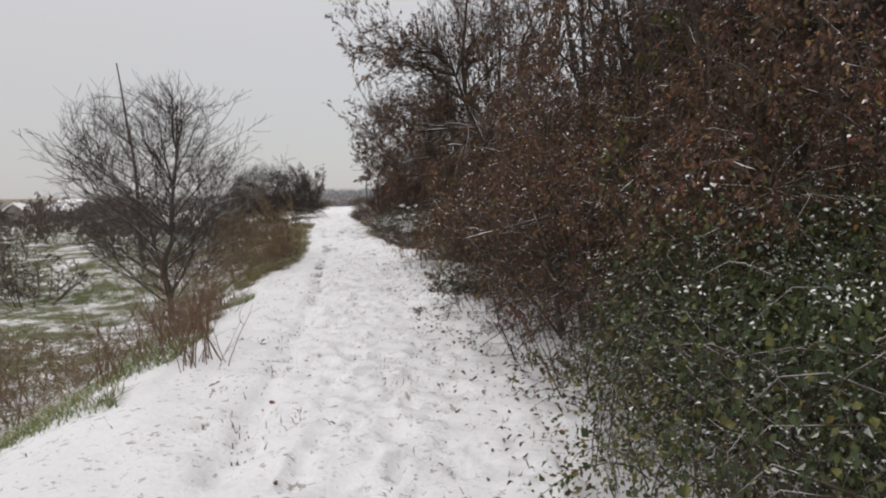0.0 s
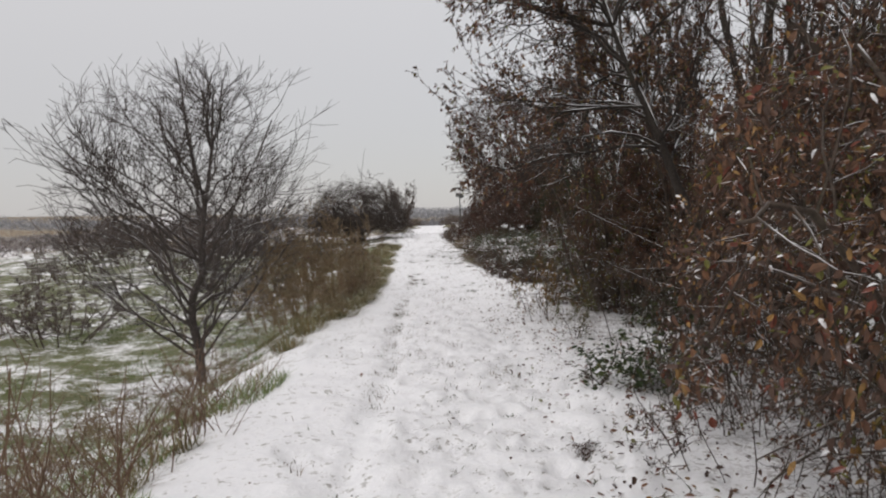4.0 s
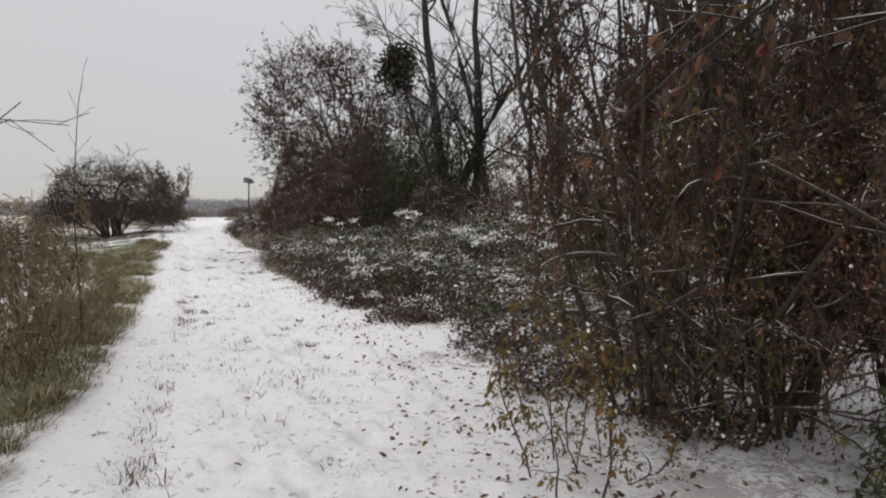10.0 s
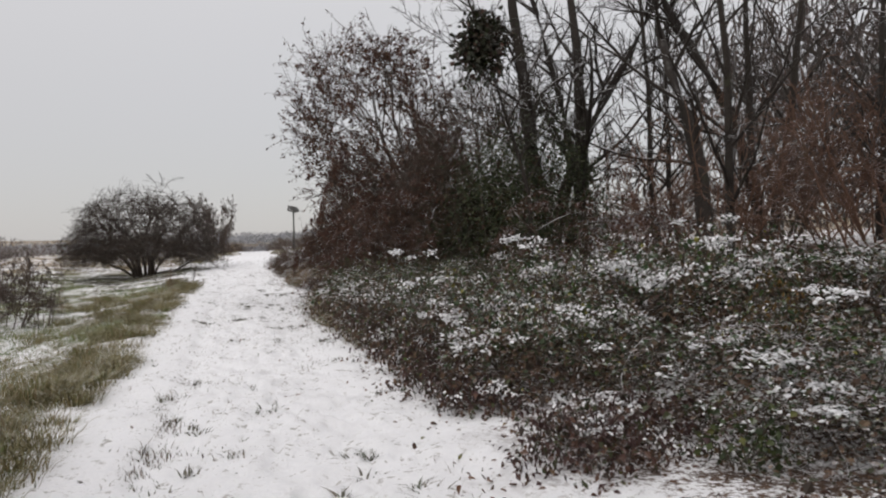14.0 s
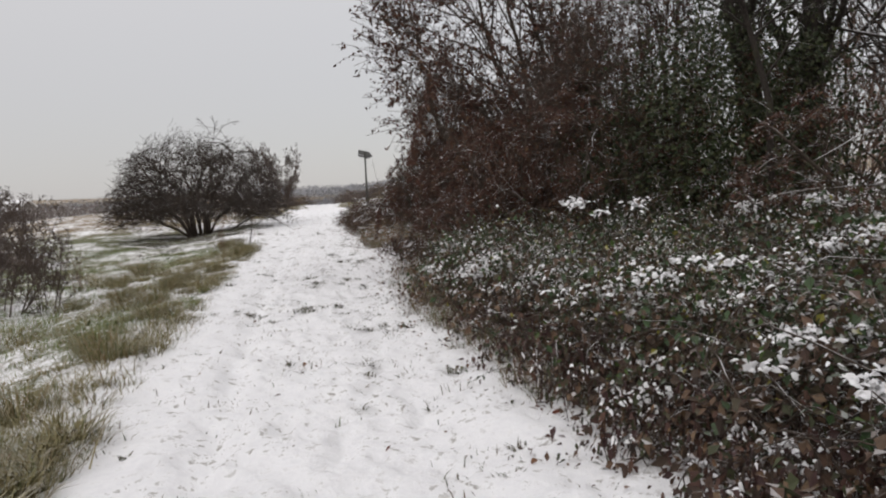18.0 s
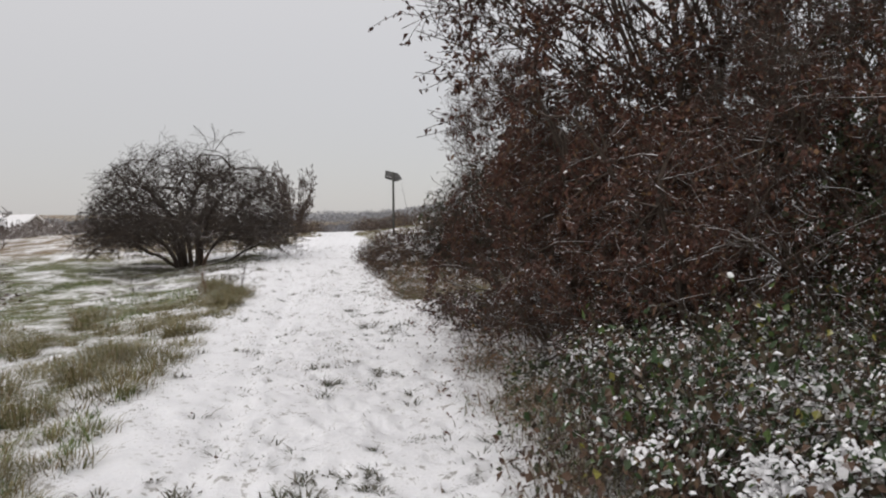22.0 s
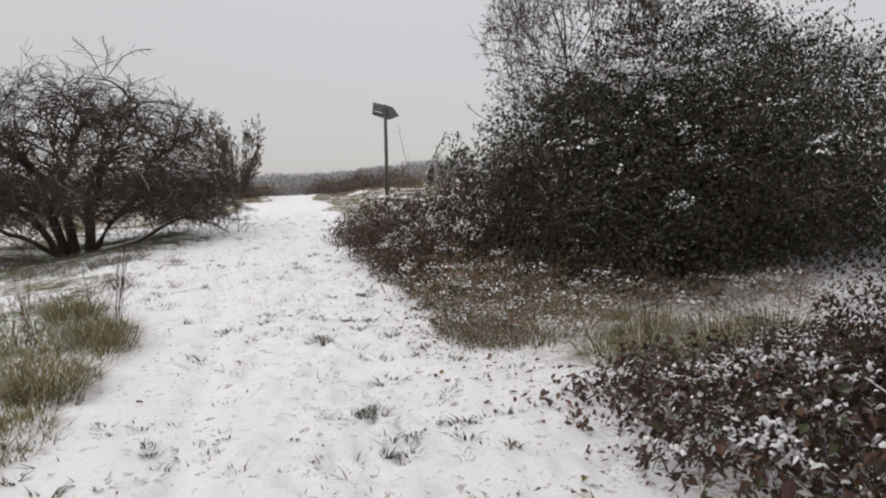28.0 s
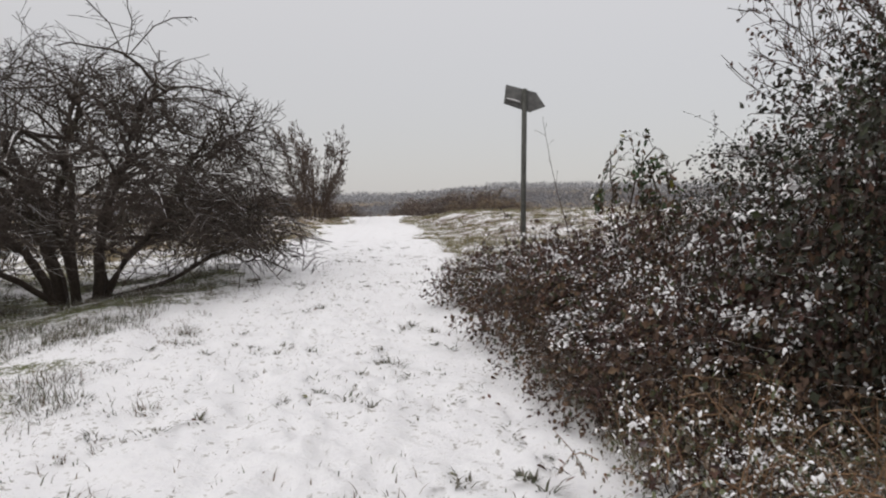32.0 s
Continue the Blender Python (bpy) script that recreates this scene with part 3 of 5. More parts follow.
def bare_tree(name, seed, h, stems, spread, bark, counts=(9, 8, 6), ratio=(0.5, 0.5, 0.5), trunk=0.017, trop=0.03, low=0.25, snow=0.35, angles=(30, 60), leaf=0, leaf_mat=None, foot=0.12, sway=0.08, droop=0.0, box=None, fine=0.0025, tipsize=3, ivy=0.0, lean=None, reach=()):
    """A leafless tree or big shrub; droop lets the outer twigs arch over."""
    rng = np.random.default_rng(seed)
    ob = new(name)
    a = rng.uniform(0, 6.3, 1) + np.arange(stems) * 2.4
    way = np.stack([np.cos(a) * spread, np.sin(a) * spread, np.ones(stems)], 1) * rng.uniform(0.6, 1.1, (stems, 1))
    way = np.array([lean]) if lean else way
    base = np.stack([np.cos(a) * foot, np.sin(a) * foot, 0 * a - 0.1], 1)
    P0, R0 = grow(rng, base, way, h * rng.uniform(0.75 if stems < 14 else 0.9, 1.0, stems), h * trunk * rng.uniform(0.7, 1.1, stems), 10, sway, trop, 0.22)
    P1, R1 = grow(rng, *sprout(rng, P0, R0, counts[0], low, 0.95, *angles, ratio[0], 0.6 if stems > 2 else 0.42), 7, 0.12, trop - droop * 0.4)
    if reach:
        at = np.array([P0[0, k] for k, _, _ in reach])
        Q, q = grow(rng, at, np.array([d for _, d, _ in reach], float), np.array([w for _, _, w in reach]), np.full(len(reach), 0.02), 7, 0.2, 0.0, 0.12)
        P1, R1 = np.concatenate([P1, Q, Q]), np.concatenate([R1, q, q * 0.98])
    P2, R2 = grow(rng, *sprout(rng, P1, R1, counts[1], 0.15, 1.0, 25, 60, ratio[1], 0.55), 5, 0.15, trop - droop)
    P3, R3 = grow(rng, *sprout(rng, P2, R2, counts[2], 0.15, 1.0, 20, 60, ratio[2], 0.55), tipsize, 0.18, trop * 0.5 - droop)
    R2, R3 = np.maximum(R2, fine * 1.3), np.maximum(R3, fine)
    if box:
        P0, P1, P2, P3 = (gathered(P, np.array(box)) for P in (P0, P1, P2, P3))
    for P in (P1, P2, P3):
        P[..., 2] = np.maximum(P[..., 2], 0.05)
    limbs("trunk" if stems < 3 else "stem", P0, R0, 8, bark, ob)
    rest = [tubes(P2, R2, 3), tubes(P3, R3, 3)]
    if stems == 1:
        limbs("limb", P1, R1, 6, bark, ob)
    else:
        rest.append(tubes(P1, R1, 4))
    V, F = joined(rest)
    part("crown", to_mesh("crown", V, F, bark), ob)
    bits = snow_strips(rng, P1, R1, snow, 0.004) + snow_strips(rng, P2, R2, snow * 0.5, 0.0025)
    if lean and not ivy:
        along_ = unit(np.gradient(P0, axis=1))
        over = unit(np.array([0, 0, 1.0]) - along_ * along_[..., 2:])
        for a0, a1 in ((1, 4), (5, 8), (7, 10)):
            thick = R0[:, a0:a1] * 0.5
            thick[:, 0] = thick[:, -1] = 0.006
            bits.append(tubes(P0[:, a0:a1] + over[:, a0:a1] * R0[:, a0:a1, None] * 0.72, thick, 6))
    if bits:
        V, F = joined(bits)
        part("snow_dusting", to_mesh("snow_dusting", V, F, snow_mat), ob, "snow lying along the limbs")
    if ivy:
        n = 2600
        d = unit(rng.normal(size=(n, 3)))
        lobe = np.array([[0, 0, 0], [-0.3, 0, -0.25], [0.25, 0.2, 0.3], [0.1, -0.2, -0.5], [-0.1, 0.1, 0.35]])[rng.choice(5, n, p=[0.4, 0.2, 0.15, 0.15, 0.1])] * ivy
        pos = P0[0, 7] + lobe + d * (0.62 * ivy * rng.uniform(0.1, 1.0, n) ** 0.6)[:, None] * (0.25 + 1.1 * vnoise(np.arctan2(d[:, 1], d[:, 0]) * 3 + 9, d[:, 2] * 5 + 9, 1, seed))[:, None]
        pos[:, 2] -= rng.exponential(0.12, n) * (rng.random(n) < 0.3)
        V, F = leaves(rng, pos, d + rng.normal(0, 0.6, pos.shape) - [0, 0, 0.3], d + rng.normal(0, 0.5, pos.shape), rng.uniform(0.06, 0.12, n), 0.7, 0.1, 0.2, True)
        part("ivy_ball", to_mesh("ivy_ball", V, F, leaf_ivy, False), ob, "dark ball of ivy high in the tree")
    if leaf:
        pos, tan = along(rng, P3, leaf, 0.2, 1)
        hang = tan * 0.4 + rng.normal(0, 0.4, pos.shape) + np.array([0, 0, -0.6])
        V, F = leaves(rng, pos, hang, rng.normal(0, 0.7, pos.shape) + [0, 0, 0.4], rng.uniform(0.028, 0.056, leaf), 0.5, 0.2, 0.3)
        part("foliage", to_mesh("foliage", V, F, leaf_mat, False), ob)
    return ob


def arched(rng, start, end, lift, K, sway=0.05):
    """Limbs that rise from their start and bend over to their end."""
    s = np.linspace(0, 1, K)[None, :, None]
    span_ = np.linalg.norm(end - start, axis=1)[:, None]
    c = start + (end - start) * 0.42 + np.array([0, 0, 1.0]) * span_ * lift
    P = (1 - s) ** 2 * start[:, None] + 2 * s * (1 - s) * c[:, None] + s**2 * end[:, None]
    w = np.cumsum(rng.normal(0, sway, P.shape), 1) * span_[:, :, None] / math.sqrt(K)
    return P + (w - w[:, :1]) * np.minimum(1, 3 * s)


def nearest(rng, limbs_, ends, tries, lo):
    """For each end the closest of some random places on the limbs."""
    at, _ = along(rng, limbs_, len(ends) * tries, lo, 0.97)
    at = at.reshape(len(ends), tries, 3)
    cost = np.linalg.norm(at - ends[:, None], axis=2) + 0.6 * np.maximum(at[..., 2] - ends[:, None, 2], 0)
    return at[np.arange(len(ends)), np.argmin(cost, 1)]


def dome_tree(name, seed, box, bark, boughs=210, twigs=2700, tips=5):
    """A round-headed thorn: crooked stems, boughs arching over, twigs drooping at the rim."""
    rng = np.random.default_rng(seed)
    ob = new(name)
    box = np.array(box)

    def shell(n, lo, hi, floor):
        d = unit(rng.normal(size=(n, 3)))
        d[:, 2] = floor + (1 - floor) * np.abs(d[:, 2])
        d = unit(d)
        d = d / (np.linalg.norm(d[:, :2], axis=1) ** 2.25 + d[:, 2] ** 2.25)[:, None] ** (1 / 2.25)
        swell = 0.84 + 0.26 * vnoise(np.arctan2(d[:, 1], d[:, 0]) * 1.6 + 20, d[:, 2] * 3 + 20, 1.0, seed)
        return d * box * (rng.uniform(lo**3, hi**3, n) ** (1 / 3) * swell)[:, None]

    a = np.arange(9) * 2.4 + 0.4
    foot = np.stack([np.cos(a) * 0.32, np.sin(a) * 0.32, 0 * a - 0.1], 1)
    e = np.radians(rng.uniform(28, 74, 9))
    tip = np.stack([np.cos(a) * np.cos(e), np.sin(a) * np.cos(e), np.sin(e)], 1) * box * 0.86
    P0 = arched(rng, foot, tip, 0.3, 11, 0.09)
    R0 = rng.uniform(0.06, 0.095, 9)[:, None] * np.linspace(1, 0.2, 11)[None]
    stub = arched(rng, np.array([[0.1, 0.0, -0.05], [-0.2, -0.1, -0.05]]), np.array([[2.3, 1.35, 0.85], [-1.9, -1.4, 1.3]]), 0.02, 11, 0.06)
    P0, R0 = np.concatenate([P0, stub]), np.concatenate([R0, np.linspace(0.055, 0.032, 11)[None].repeat(2, 0)])
    ends = shell(boughs, 0.75, 0.97, 0.12)
    P1 = arched(rng, nearest(rng, P0[:9], ends, 14, 0.2), ends, 0.28, 8, 0.1)
    R1 = rng.uniform(0.014, 0.03, boughs)[:, None] * np.linspace(1, 0.28, 8)[None]
    ends = shell(twigs, 0.42, 1.02, 0.16)
    P2 = arched(rng, nearest(rng, P1, ends, 60, 0.15), ends, 0.22, 5, 0.12)
    R2 = rng.uniform(0.006, 0.011, twigs)[:, None] * np.linspace(1, 0.6, 5)[None]
    P3, R3 = grow(rng, *sprout(rng, P2, R2, tips, 0.2, 1.0, 25, 80, 0.4, 0.6), 3, 0.2, -0.14)
    up = arched(rng, np.array([[0.7, 0.3, box[2] * 0.9]] * 3), np.array([[0.6, 0.5, box[2] + 0.6], [1.5, 0.8, box[2] + 0.25], [0.2, 0.0, box[2] + 0.35]]), 0.3, 5, 0.1)
    Q3, q3 = grow(rng, *sprout(rng, up, np.full((3, 5), 0.01), 7, 0.3, 1.0, 25, 60, 0.3, 0.6), 3, 0.2, 0.0)
    for P in (P1, P2, P3):
        P[..., 2] = np.maximum(P[..., 2], 0.06)
    limbs("stem", P0, R0, 8, bark, ob)
    V, F = joined([tubes(P1, R1, 5), tubes(P2, R2, 3), tubes(P3, np.maximum(R3, 0.0045), 3), tubes(up, np.full((3, 5), 0.01), 4), tubes(Q3, np.maximum(q3, 0.005), 3)])
    part("crown", to_mesh("crown", V, F, bark), ob)
    V, F = joined(snow_strips(rng, P1, R1, 0.45, 0.004) + snow_strips(rng, P2, R2, 0.05, 0.002) + [tubes(stub[:1, 4:] + [0, 0, 0.03], np.full((1, 7), 0.032), 5)])
    part("snow_dusting", to_mesh("snow_dusting", V, F, snow_mat), ob, "snow lying along the boughs")
    return ob


def fan_tree(name, seed, mid, box, bark, stems=1, rise=1.5, thick=0.09, boughs=34, twigs=800, tips=6, lift=-0.06, trop=0.05, leaf=0, leaf_mat=None, fine=0.0036, snow=0.05, size=(0.035, 0.075)):
    """A tree whose boughs fan out evenly into a rounded crown about mid with half-axes box."""
    rng = np.random.default_rng(seed)
    ob = new(name)
    mid, box = np.array(mid, float), np.array(box, float)

    def crown_points(n, lo, hi):
        d = unit(rng.normal(size=(n, 3)) + [0, 0, 0.25])
        swell = 0.8 + 0.4 * vnoise(np.arctan2(d[:, 1], d[:, 0]) * 2 + 20, d[:, 2] * 4 + 20, 1.0, seed)
        return mid + d * box * (rng.uniform(lo**3, hi**3, n) ** (1 / 3) * swell)[:, None]

    a = np.arange(stems) * 2.4 + 0.5
    foot = np.stack([np.cos(a), np.sin(a), 0 * a], 1) * (0.18 if stems > 1 else 0.0) - [0, 0, 0.15]
    top = mid * [0.6, 0.6, 0] + [0, 0, mid[2] + box[2] * 0.75] + np.stack([np.cos(a), np.sin(a), 0 * a], 1) * (box * 0.45 if stems > 1 else box * 0.08)
    P0 = arched(rng, foot, top, -0.02, 12, 0.05)
    R0 = thick * rng.uniform(0.75, 1.1, stems)[:, None] * np.linspace(1, 0.12, 12)[None]
    ends = crown_points(boughs, 0.7, 0.9)
    at = nearest(rng, P0, ends - [0, 0, rise], 10, 0.1)
    P1 = arched(rng, at, ends, lift, 8, 0.06)
    R1 = thick * rng.uniform(0.2, 0.36, boughs)[:, None] * np.linspace(1, 0.25, 8)[None]
    ends = crown_points(twigs, 0.45, 1.04)
    P2 = arched(rng, nearest(rng, P1, ends - [0, 0, rise * 0.2], 50, 0.12), ends, lift, 5, 0.08)
    R2 = np.maximum(thick * rng.uniform(0.06, 0.1, twigs)[:, None] * np.linspace(1, 0.5, 5)[None], fine * 1.3)
    P3, R3 = grow(rng, *sprout(rng, P2, R2, tips, 0.2, 1.0, 18, 50, 0.42, 0.6), 3, 0.12, trop)
    limbs("trunk" if stems < 3 else "stem", P0, R0, 8, bark, ob)
    limbs("limb", P1, R1, 5, bark, ob)
    V, F = joined([tubes(P2, R2, 3), tubes(P3, np.clip(R3, fine, fine * 1.5), 3)])
    part("crown", to_mesh("crown", V, F, bark), ob)
    V, F = joined(snow_strips(rng, P1, R1, min(1, snow * 6), 0.003) + snow_strips(rng, P2, R2, snow, 0.002))
    part("snow_dusting", to_mesh("snow_dusting", V, F, snow_mat), ob, "snow lying along the limbs")
    if leaf:
        pos, tan = along(rng, P3, leaf, 0.1, 1)
        hang = tan * 0.4 + rng.normal(0, 0.5, pos.shape) + np.array([0, 0, -0.5])
        V, F = leaves(rng, pos + rng.normal(0, 0.02, pos.shape), hang, rng.normal(0, 0.7, pos.shape) + [0, 0, 0.4], rng.uniform(*size, leaf), 0.55, 0.2, 0.3, True)
        part("foliage", to_mesh("foliage", V, F, leaf_mat, False), ob)
    return ob


def stalks(name, seed, count, h, radius, spread, bark=None, twigs=3):
    """A clump of thin dead stems."""
    rng = np.random.default_rng(seed)
    ob = new(name)
    a, r = rng.uniform(0, 6.3, count), radius * np.sqrt(rng.uniform(0, 1, count))
    foot = np.stack([np.cos(a) * r, np.sin(a) * r, 0 * a], 1)
    way = np.concatenate([rng.normal(0, spread, (count, 2)), np.ones((count, 1))], 1)
    P0, R0 = grow(rng, foot, way, h * rng.uniform(0.45, 1.1, count), rng.uniform(0.003, 0.007, count), 7, 0.07, 0.02, 0.4)
    P1, R1 = grow(rng, *sprout(rng, P0, R0, twigs, 0.3, 1, 20, 50, 0.4, 0.6), 4, 0.12, 0.05)
    limbs("stem", P0[:6], R0[:6], 5, bark or bark_tan, ob)
    V, F = joined([tubes(P0[6:], R0[6:], 4), tubes(P1, R1, 3)])
    part("stem_tangle", to_mesh("stem_tangle", V, F, bark or bark_tan), ob)
    return ob


def blades(rng, x, y, h, lean=0.35, width=0.006, heads=None):
    """Grass blades that rise from the ground and bend over."""
    n = len(x)
    a = rng.uniform(0, 6.3, n) if heads is None else heads
    d = np.stack([np.cos(a), np.sin(a), 0 * a], 1)
    s = np.stack([-np.sin(a), np.cos(a), 0 * a], 1) * (width * rng.uniform(0.6, 1.4, n))[:, None]
    foot = np.stack([x, y, land(x, y) - 0.02], 1)
    bend = (h * rng.uniform(0.1, 1.0, n) * lean)[:, None]
    up = np.array([0, 0, 1.0]) * h[:, None]
    m = foot + up * 0.55 + d * bend * 0.35
    tip = foot + up * rng.uniform(0.75, 1.0, n)[:, None] + d * bend
    V = np.stack([foot - s, foot + s, m + s * 0.8, m - s * 0.8, tip], 1).reshape(-1, 3)
    i = np.arange(n)[:, None] * 5
    return V, [i + [0, 1, 2, 3], i + [3, 2, 4]]


def tufts(rng, x, y, count, h, spread=0.09, lean=1.0, width=0.0035):
    """Grass in tussocks that fan out from their centres."""
    i = np.repeat(np.arange(len(x)), count)
    a = rng.uniform(0, 6.3, len(i))
    r = spread * np.sqrt(rng.uniform(0, 1, len(i))) * rng.uniform(0.5, 1.6, len(x))[i]
    tall = rng.uniform(0.5, 1.3, len(x))[i] * rng.uniform(*h, len(i))
    return blades(rng, x[i] + np.cos(a) * r, y[i] + np.sin(a) * r, tall, lean, width, a + rng.normal(0, 0.7, len(i)))

# ---- the ground: one sheet, finest along the path ----
gr = np.random.default_rng(5)
ys = np.r_[-300, -150, -70, -30, -15, -8, np.arange(-4, 58, 0.065), np.arange(58, 90, 0.35), np.arange(90, 140, 2.5), 150, 170, 200, 240, 300, 380, 480, 600, 750, 900, 1000, 1100, 1300, 1700, 2300, 3000]
fine = np.arange(-2.6, 2.6, 0.055)
side = np.r_[2.6 + 0.09 * (1.075 ** np.arange(1, 40) - 1) / 0.075 * 1.0]
side = np.r_[side[side < 22], 24, 27, 31, 36, 42, 50, 60, 75, 95, 120, 160, 220, 300, 420, 520, 650, 800, 1000, 1400, 2000, 3000]
us = np.r_[-side[::-1], fine, side]
U, Y = np.meshgrid(us, ys)
X = U + centre(Y)
Z = land(X, Y)
H = half(Y)
track = smooth(H + 0.25 - np.abs(U), 0, 0.5)
Z = Z + track * (0.06 * (vnoise(X, Y, 0.34, 7) - 0.5) + 0.05 * (vnoise(X, Y, 0.19, 8) - 0.5))
# trodden steps and scuffs in the snow
for k in range(2400):
    fy = gr.uniform(-2, 57)
    fu = np.clip(gr.normal(0.1 if k % 2 else 0.45, 0.55), -1.3, 1.35)
    i0, i1 = np.searchsorted(ys, [fy - 0.4, fy + 0.4])
    j0, j1 = np.searchsorted(us, [fu - 0.3, fu + 0.3])
    du, dy = U[i0:i1, j0:j1] - fu, Y[i0:i1, j0:j1] - fy
    q = gr.normal(0, 0.35)
    a, b_ = du * math.cos(q) + dy * math.sin(q), dy * math.cos(q) - du * math.sin(q)
    size = gr.uniform(0.55, 1.05)
    e = (a / (0.055 * size)) ** 2 + (b_ / (0.12 * size)) ** 2
    Z[i0:i1, j0:j1] += gr.uniform(0.3, 1.0) * (-0.07 * np.exp(-e) + 0.016 * np.exp(-((np.sqrt(e) - 1.7) ** 2) * 2))
veg = smooth(-U - H - np.interp(Y, [4, 8], [0.6, 0]), -0.25, 0.8) * smooth(320 - Y, 0, 100) * (1 - 0.45 * smooth(-U, 16, 60))
veg = veg * (1 - np.interp(Y, [0, 20, 24, 43, 47, 56, 62], [0.25, 0.2, 0.12, 0.12, 0.18, 0.2, 0]) * (1 - smooth(-U - H, 2.0, 5.0)))
under = np.exp(-(((X + 13.4) / 4.0) ** 2 + ((Y - 51.8) / 3.4) ** 2))
veg = np.maximum(veg, 0.97 * smooth(under, 0.3, 0.6))
for px, py, pr in ((-10.4, 47.3, 0.9), (-9.9, 45.3, 0.6), (-11.4, 48.6, 0.8)):
    veg = np.maximum(veg, 0.95 * np.exp(-(((X - px) / pr) ** 2 + ((Y - py) / (0.6 * pr)) ** 2)))
veg = np.maximum(veg, 1.1 * smooth(-U, 250, 420))
veg = np.maximum(veg, 1.15 * smooth(Y, 88, 100) * smooth(1400 - Y, 0, 300))
straw = smooth(Y, 52, 60)
bank = smooth(U - H, 0.3, 1.5) * smooth(Y, 52, 57) * smooth(100 - Y, 0, 12)
veg = np.maximum(veg, 0.9 * bank)
litter = smooth(U - H, -0.35, 0.9) * smooth(100 - Y, 0, 25) * np.interp(Y, [10, 12, 19, 21, 39, 41, 46, 48], [1, 0.5, 0.5, 1, 1, 0.4, 0.4, 1])
rows, cols = X.shape
idx = np.arange(rows * cols).reshape(rows, cols)
quads = np.stack([idx[:-1, :-1], idx[:-1, 1:], idx[1:, 1:], idx[1:, :-1]], -1).reshape(-1, 4)

m, n, l, b = material("snowy_ground", 0.85)
va, la = n.new("ShaderNodeAttribute"), n.new("ShaderNodeAttribute")
sa = n.new("ShaderNodeAttribute")
va.attribute_name, la.attribute_name, sa.attribute_name = "grassy", "leafy", "straw"
fine_n, mid_n, big_n = noise_node(n, l, 28, 5, 0.7), noise_node(n, l, 5, 5, 0.65), noise_node(n, l, 0.9, 3)
snow_c = ramp(n, l, noise_node(n, l, 14, 6, 0.7).outputs[0], [(0.3, (0.78, 0.775, 0.79)), (0.62, (0.875, 0.87, 0.875))])
turf = ramp(n, l, fine_n.outputs[0], [(0.3, (0.05, 0.055, 0.022)), (0.5, (0.105, 0.118, 0.048)), (0.62, (0.16, 0.148, 0.07)), (0.75, (0.25, 0.21, 0.11))])
turf = mixed(n, l, sa.outputs["Fac"], turf, ramp(n, l, fine_n.outputs[0], [(0.3, (0.09, 0.065, 0.04)), (0.5, (0.19, 0.14, 0.08)), (0.7, (0.30, 0.225, 0.13))]))
soil = ramp(n, l, fine_n.outputs[0], [(0.3, (0.03, 0.02, 0.015)), (0.5, (0.075, 0.045, 0.03)), (0.68, (0.14, 0.085, 0.05))])
cover = calc(n, l, "ADD", calc(n, l, "MULTIPLY", mid_n.outputs[0], 0.6), calc(n, l, "MULTIPLY", big_n.outputs[0], 0.85))
bare = calc(n, l, "ADD", cover, calc(n, l, "MULTIPLY", calc(n, l, "SUBTRACT", fine_n.outputs[0], 0.5), 1.0))
g_mask = span(n, l, calc(n, l, "ADD", bare, calc(n, l, "MULTIPLY", calc(n, l, "SUBTRACT", va.outputs["Fac"], 1.0), 0.6)), 0.62, 0.72)
l_mask = calc(n, l, "MULTIPLY", span(n, l, bare, 0.70, 0.84), la.outputs["Fac"])
scuff = span(n, l, noise_node(n, l, 14, 5, 0.72).outputs[0], 0.56, 0.63)
worn = span(n, l, noise_node(n, l, 1.6, 3).outputs[0], 0.36, 0.58, 0.14, 0.8)
peep = calc(n, l, "MULTIPLY", scuff, worn)
col = mixed(n, l, peep, snow_c, (0.27, 0.25, 0.22))
col = mixed(n, l, g_mask, col, turf)
l.new(mixed(n, l, l_mask, col, soil), b.inputs["Base Color"])
bumped(n, l, b, calc(n, l, "ADD", fine_n.outputs[0], noise_node(n, l, 11, 4).outputs[0]), 0.5, 0.03)
ground_mesh = to_mesh("ground", np.stack([X, Y, Z], -1).reshape(-1, 3), [quads], m)
for name, data in (("grassy", veg), ("leafy", litter), ("straw", straw)):
    ground_mesh.attributes.new(name, "FLOAT", "POINT").data.foreach_set("value", data.ravel().astype(np.float32))
tagged(new("ground", ground_mesh), "trodden snow on a field path with grassy banks", "ground", kind="structure")


# ---- the thicket along the path ----
def many(make, label, category, group, spots):
    for ob in scatter(make, spots):
        tagged(ob, label, category, group)


def edge(y, off, turn, w=1.0, h=1.0):
    """A spot beside the path: off metres past its right edge (or, below zero, past its left)."""
    c, hw = float(centre(y)), float(half(y))
    return (c + hw + off if off > 0 else c - hw + off, y, turn, w, h)


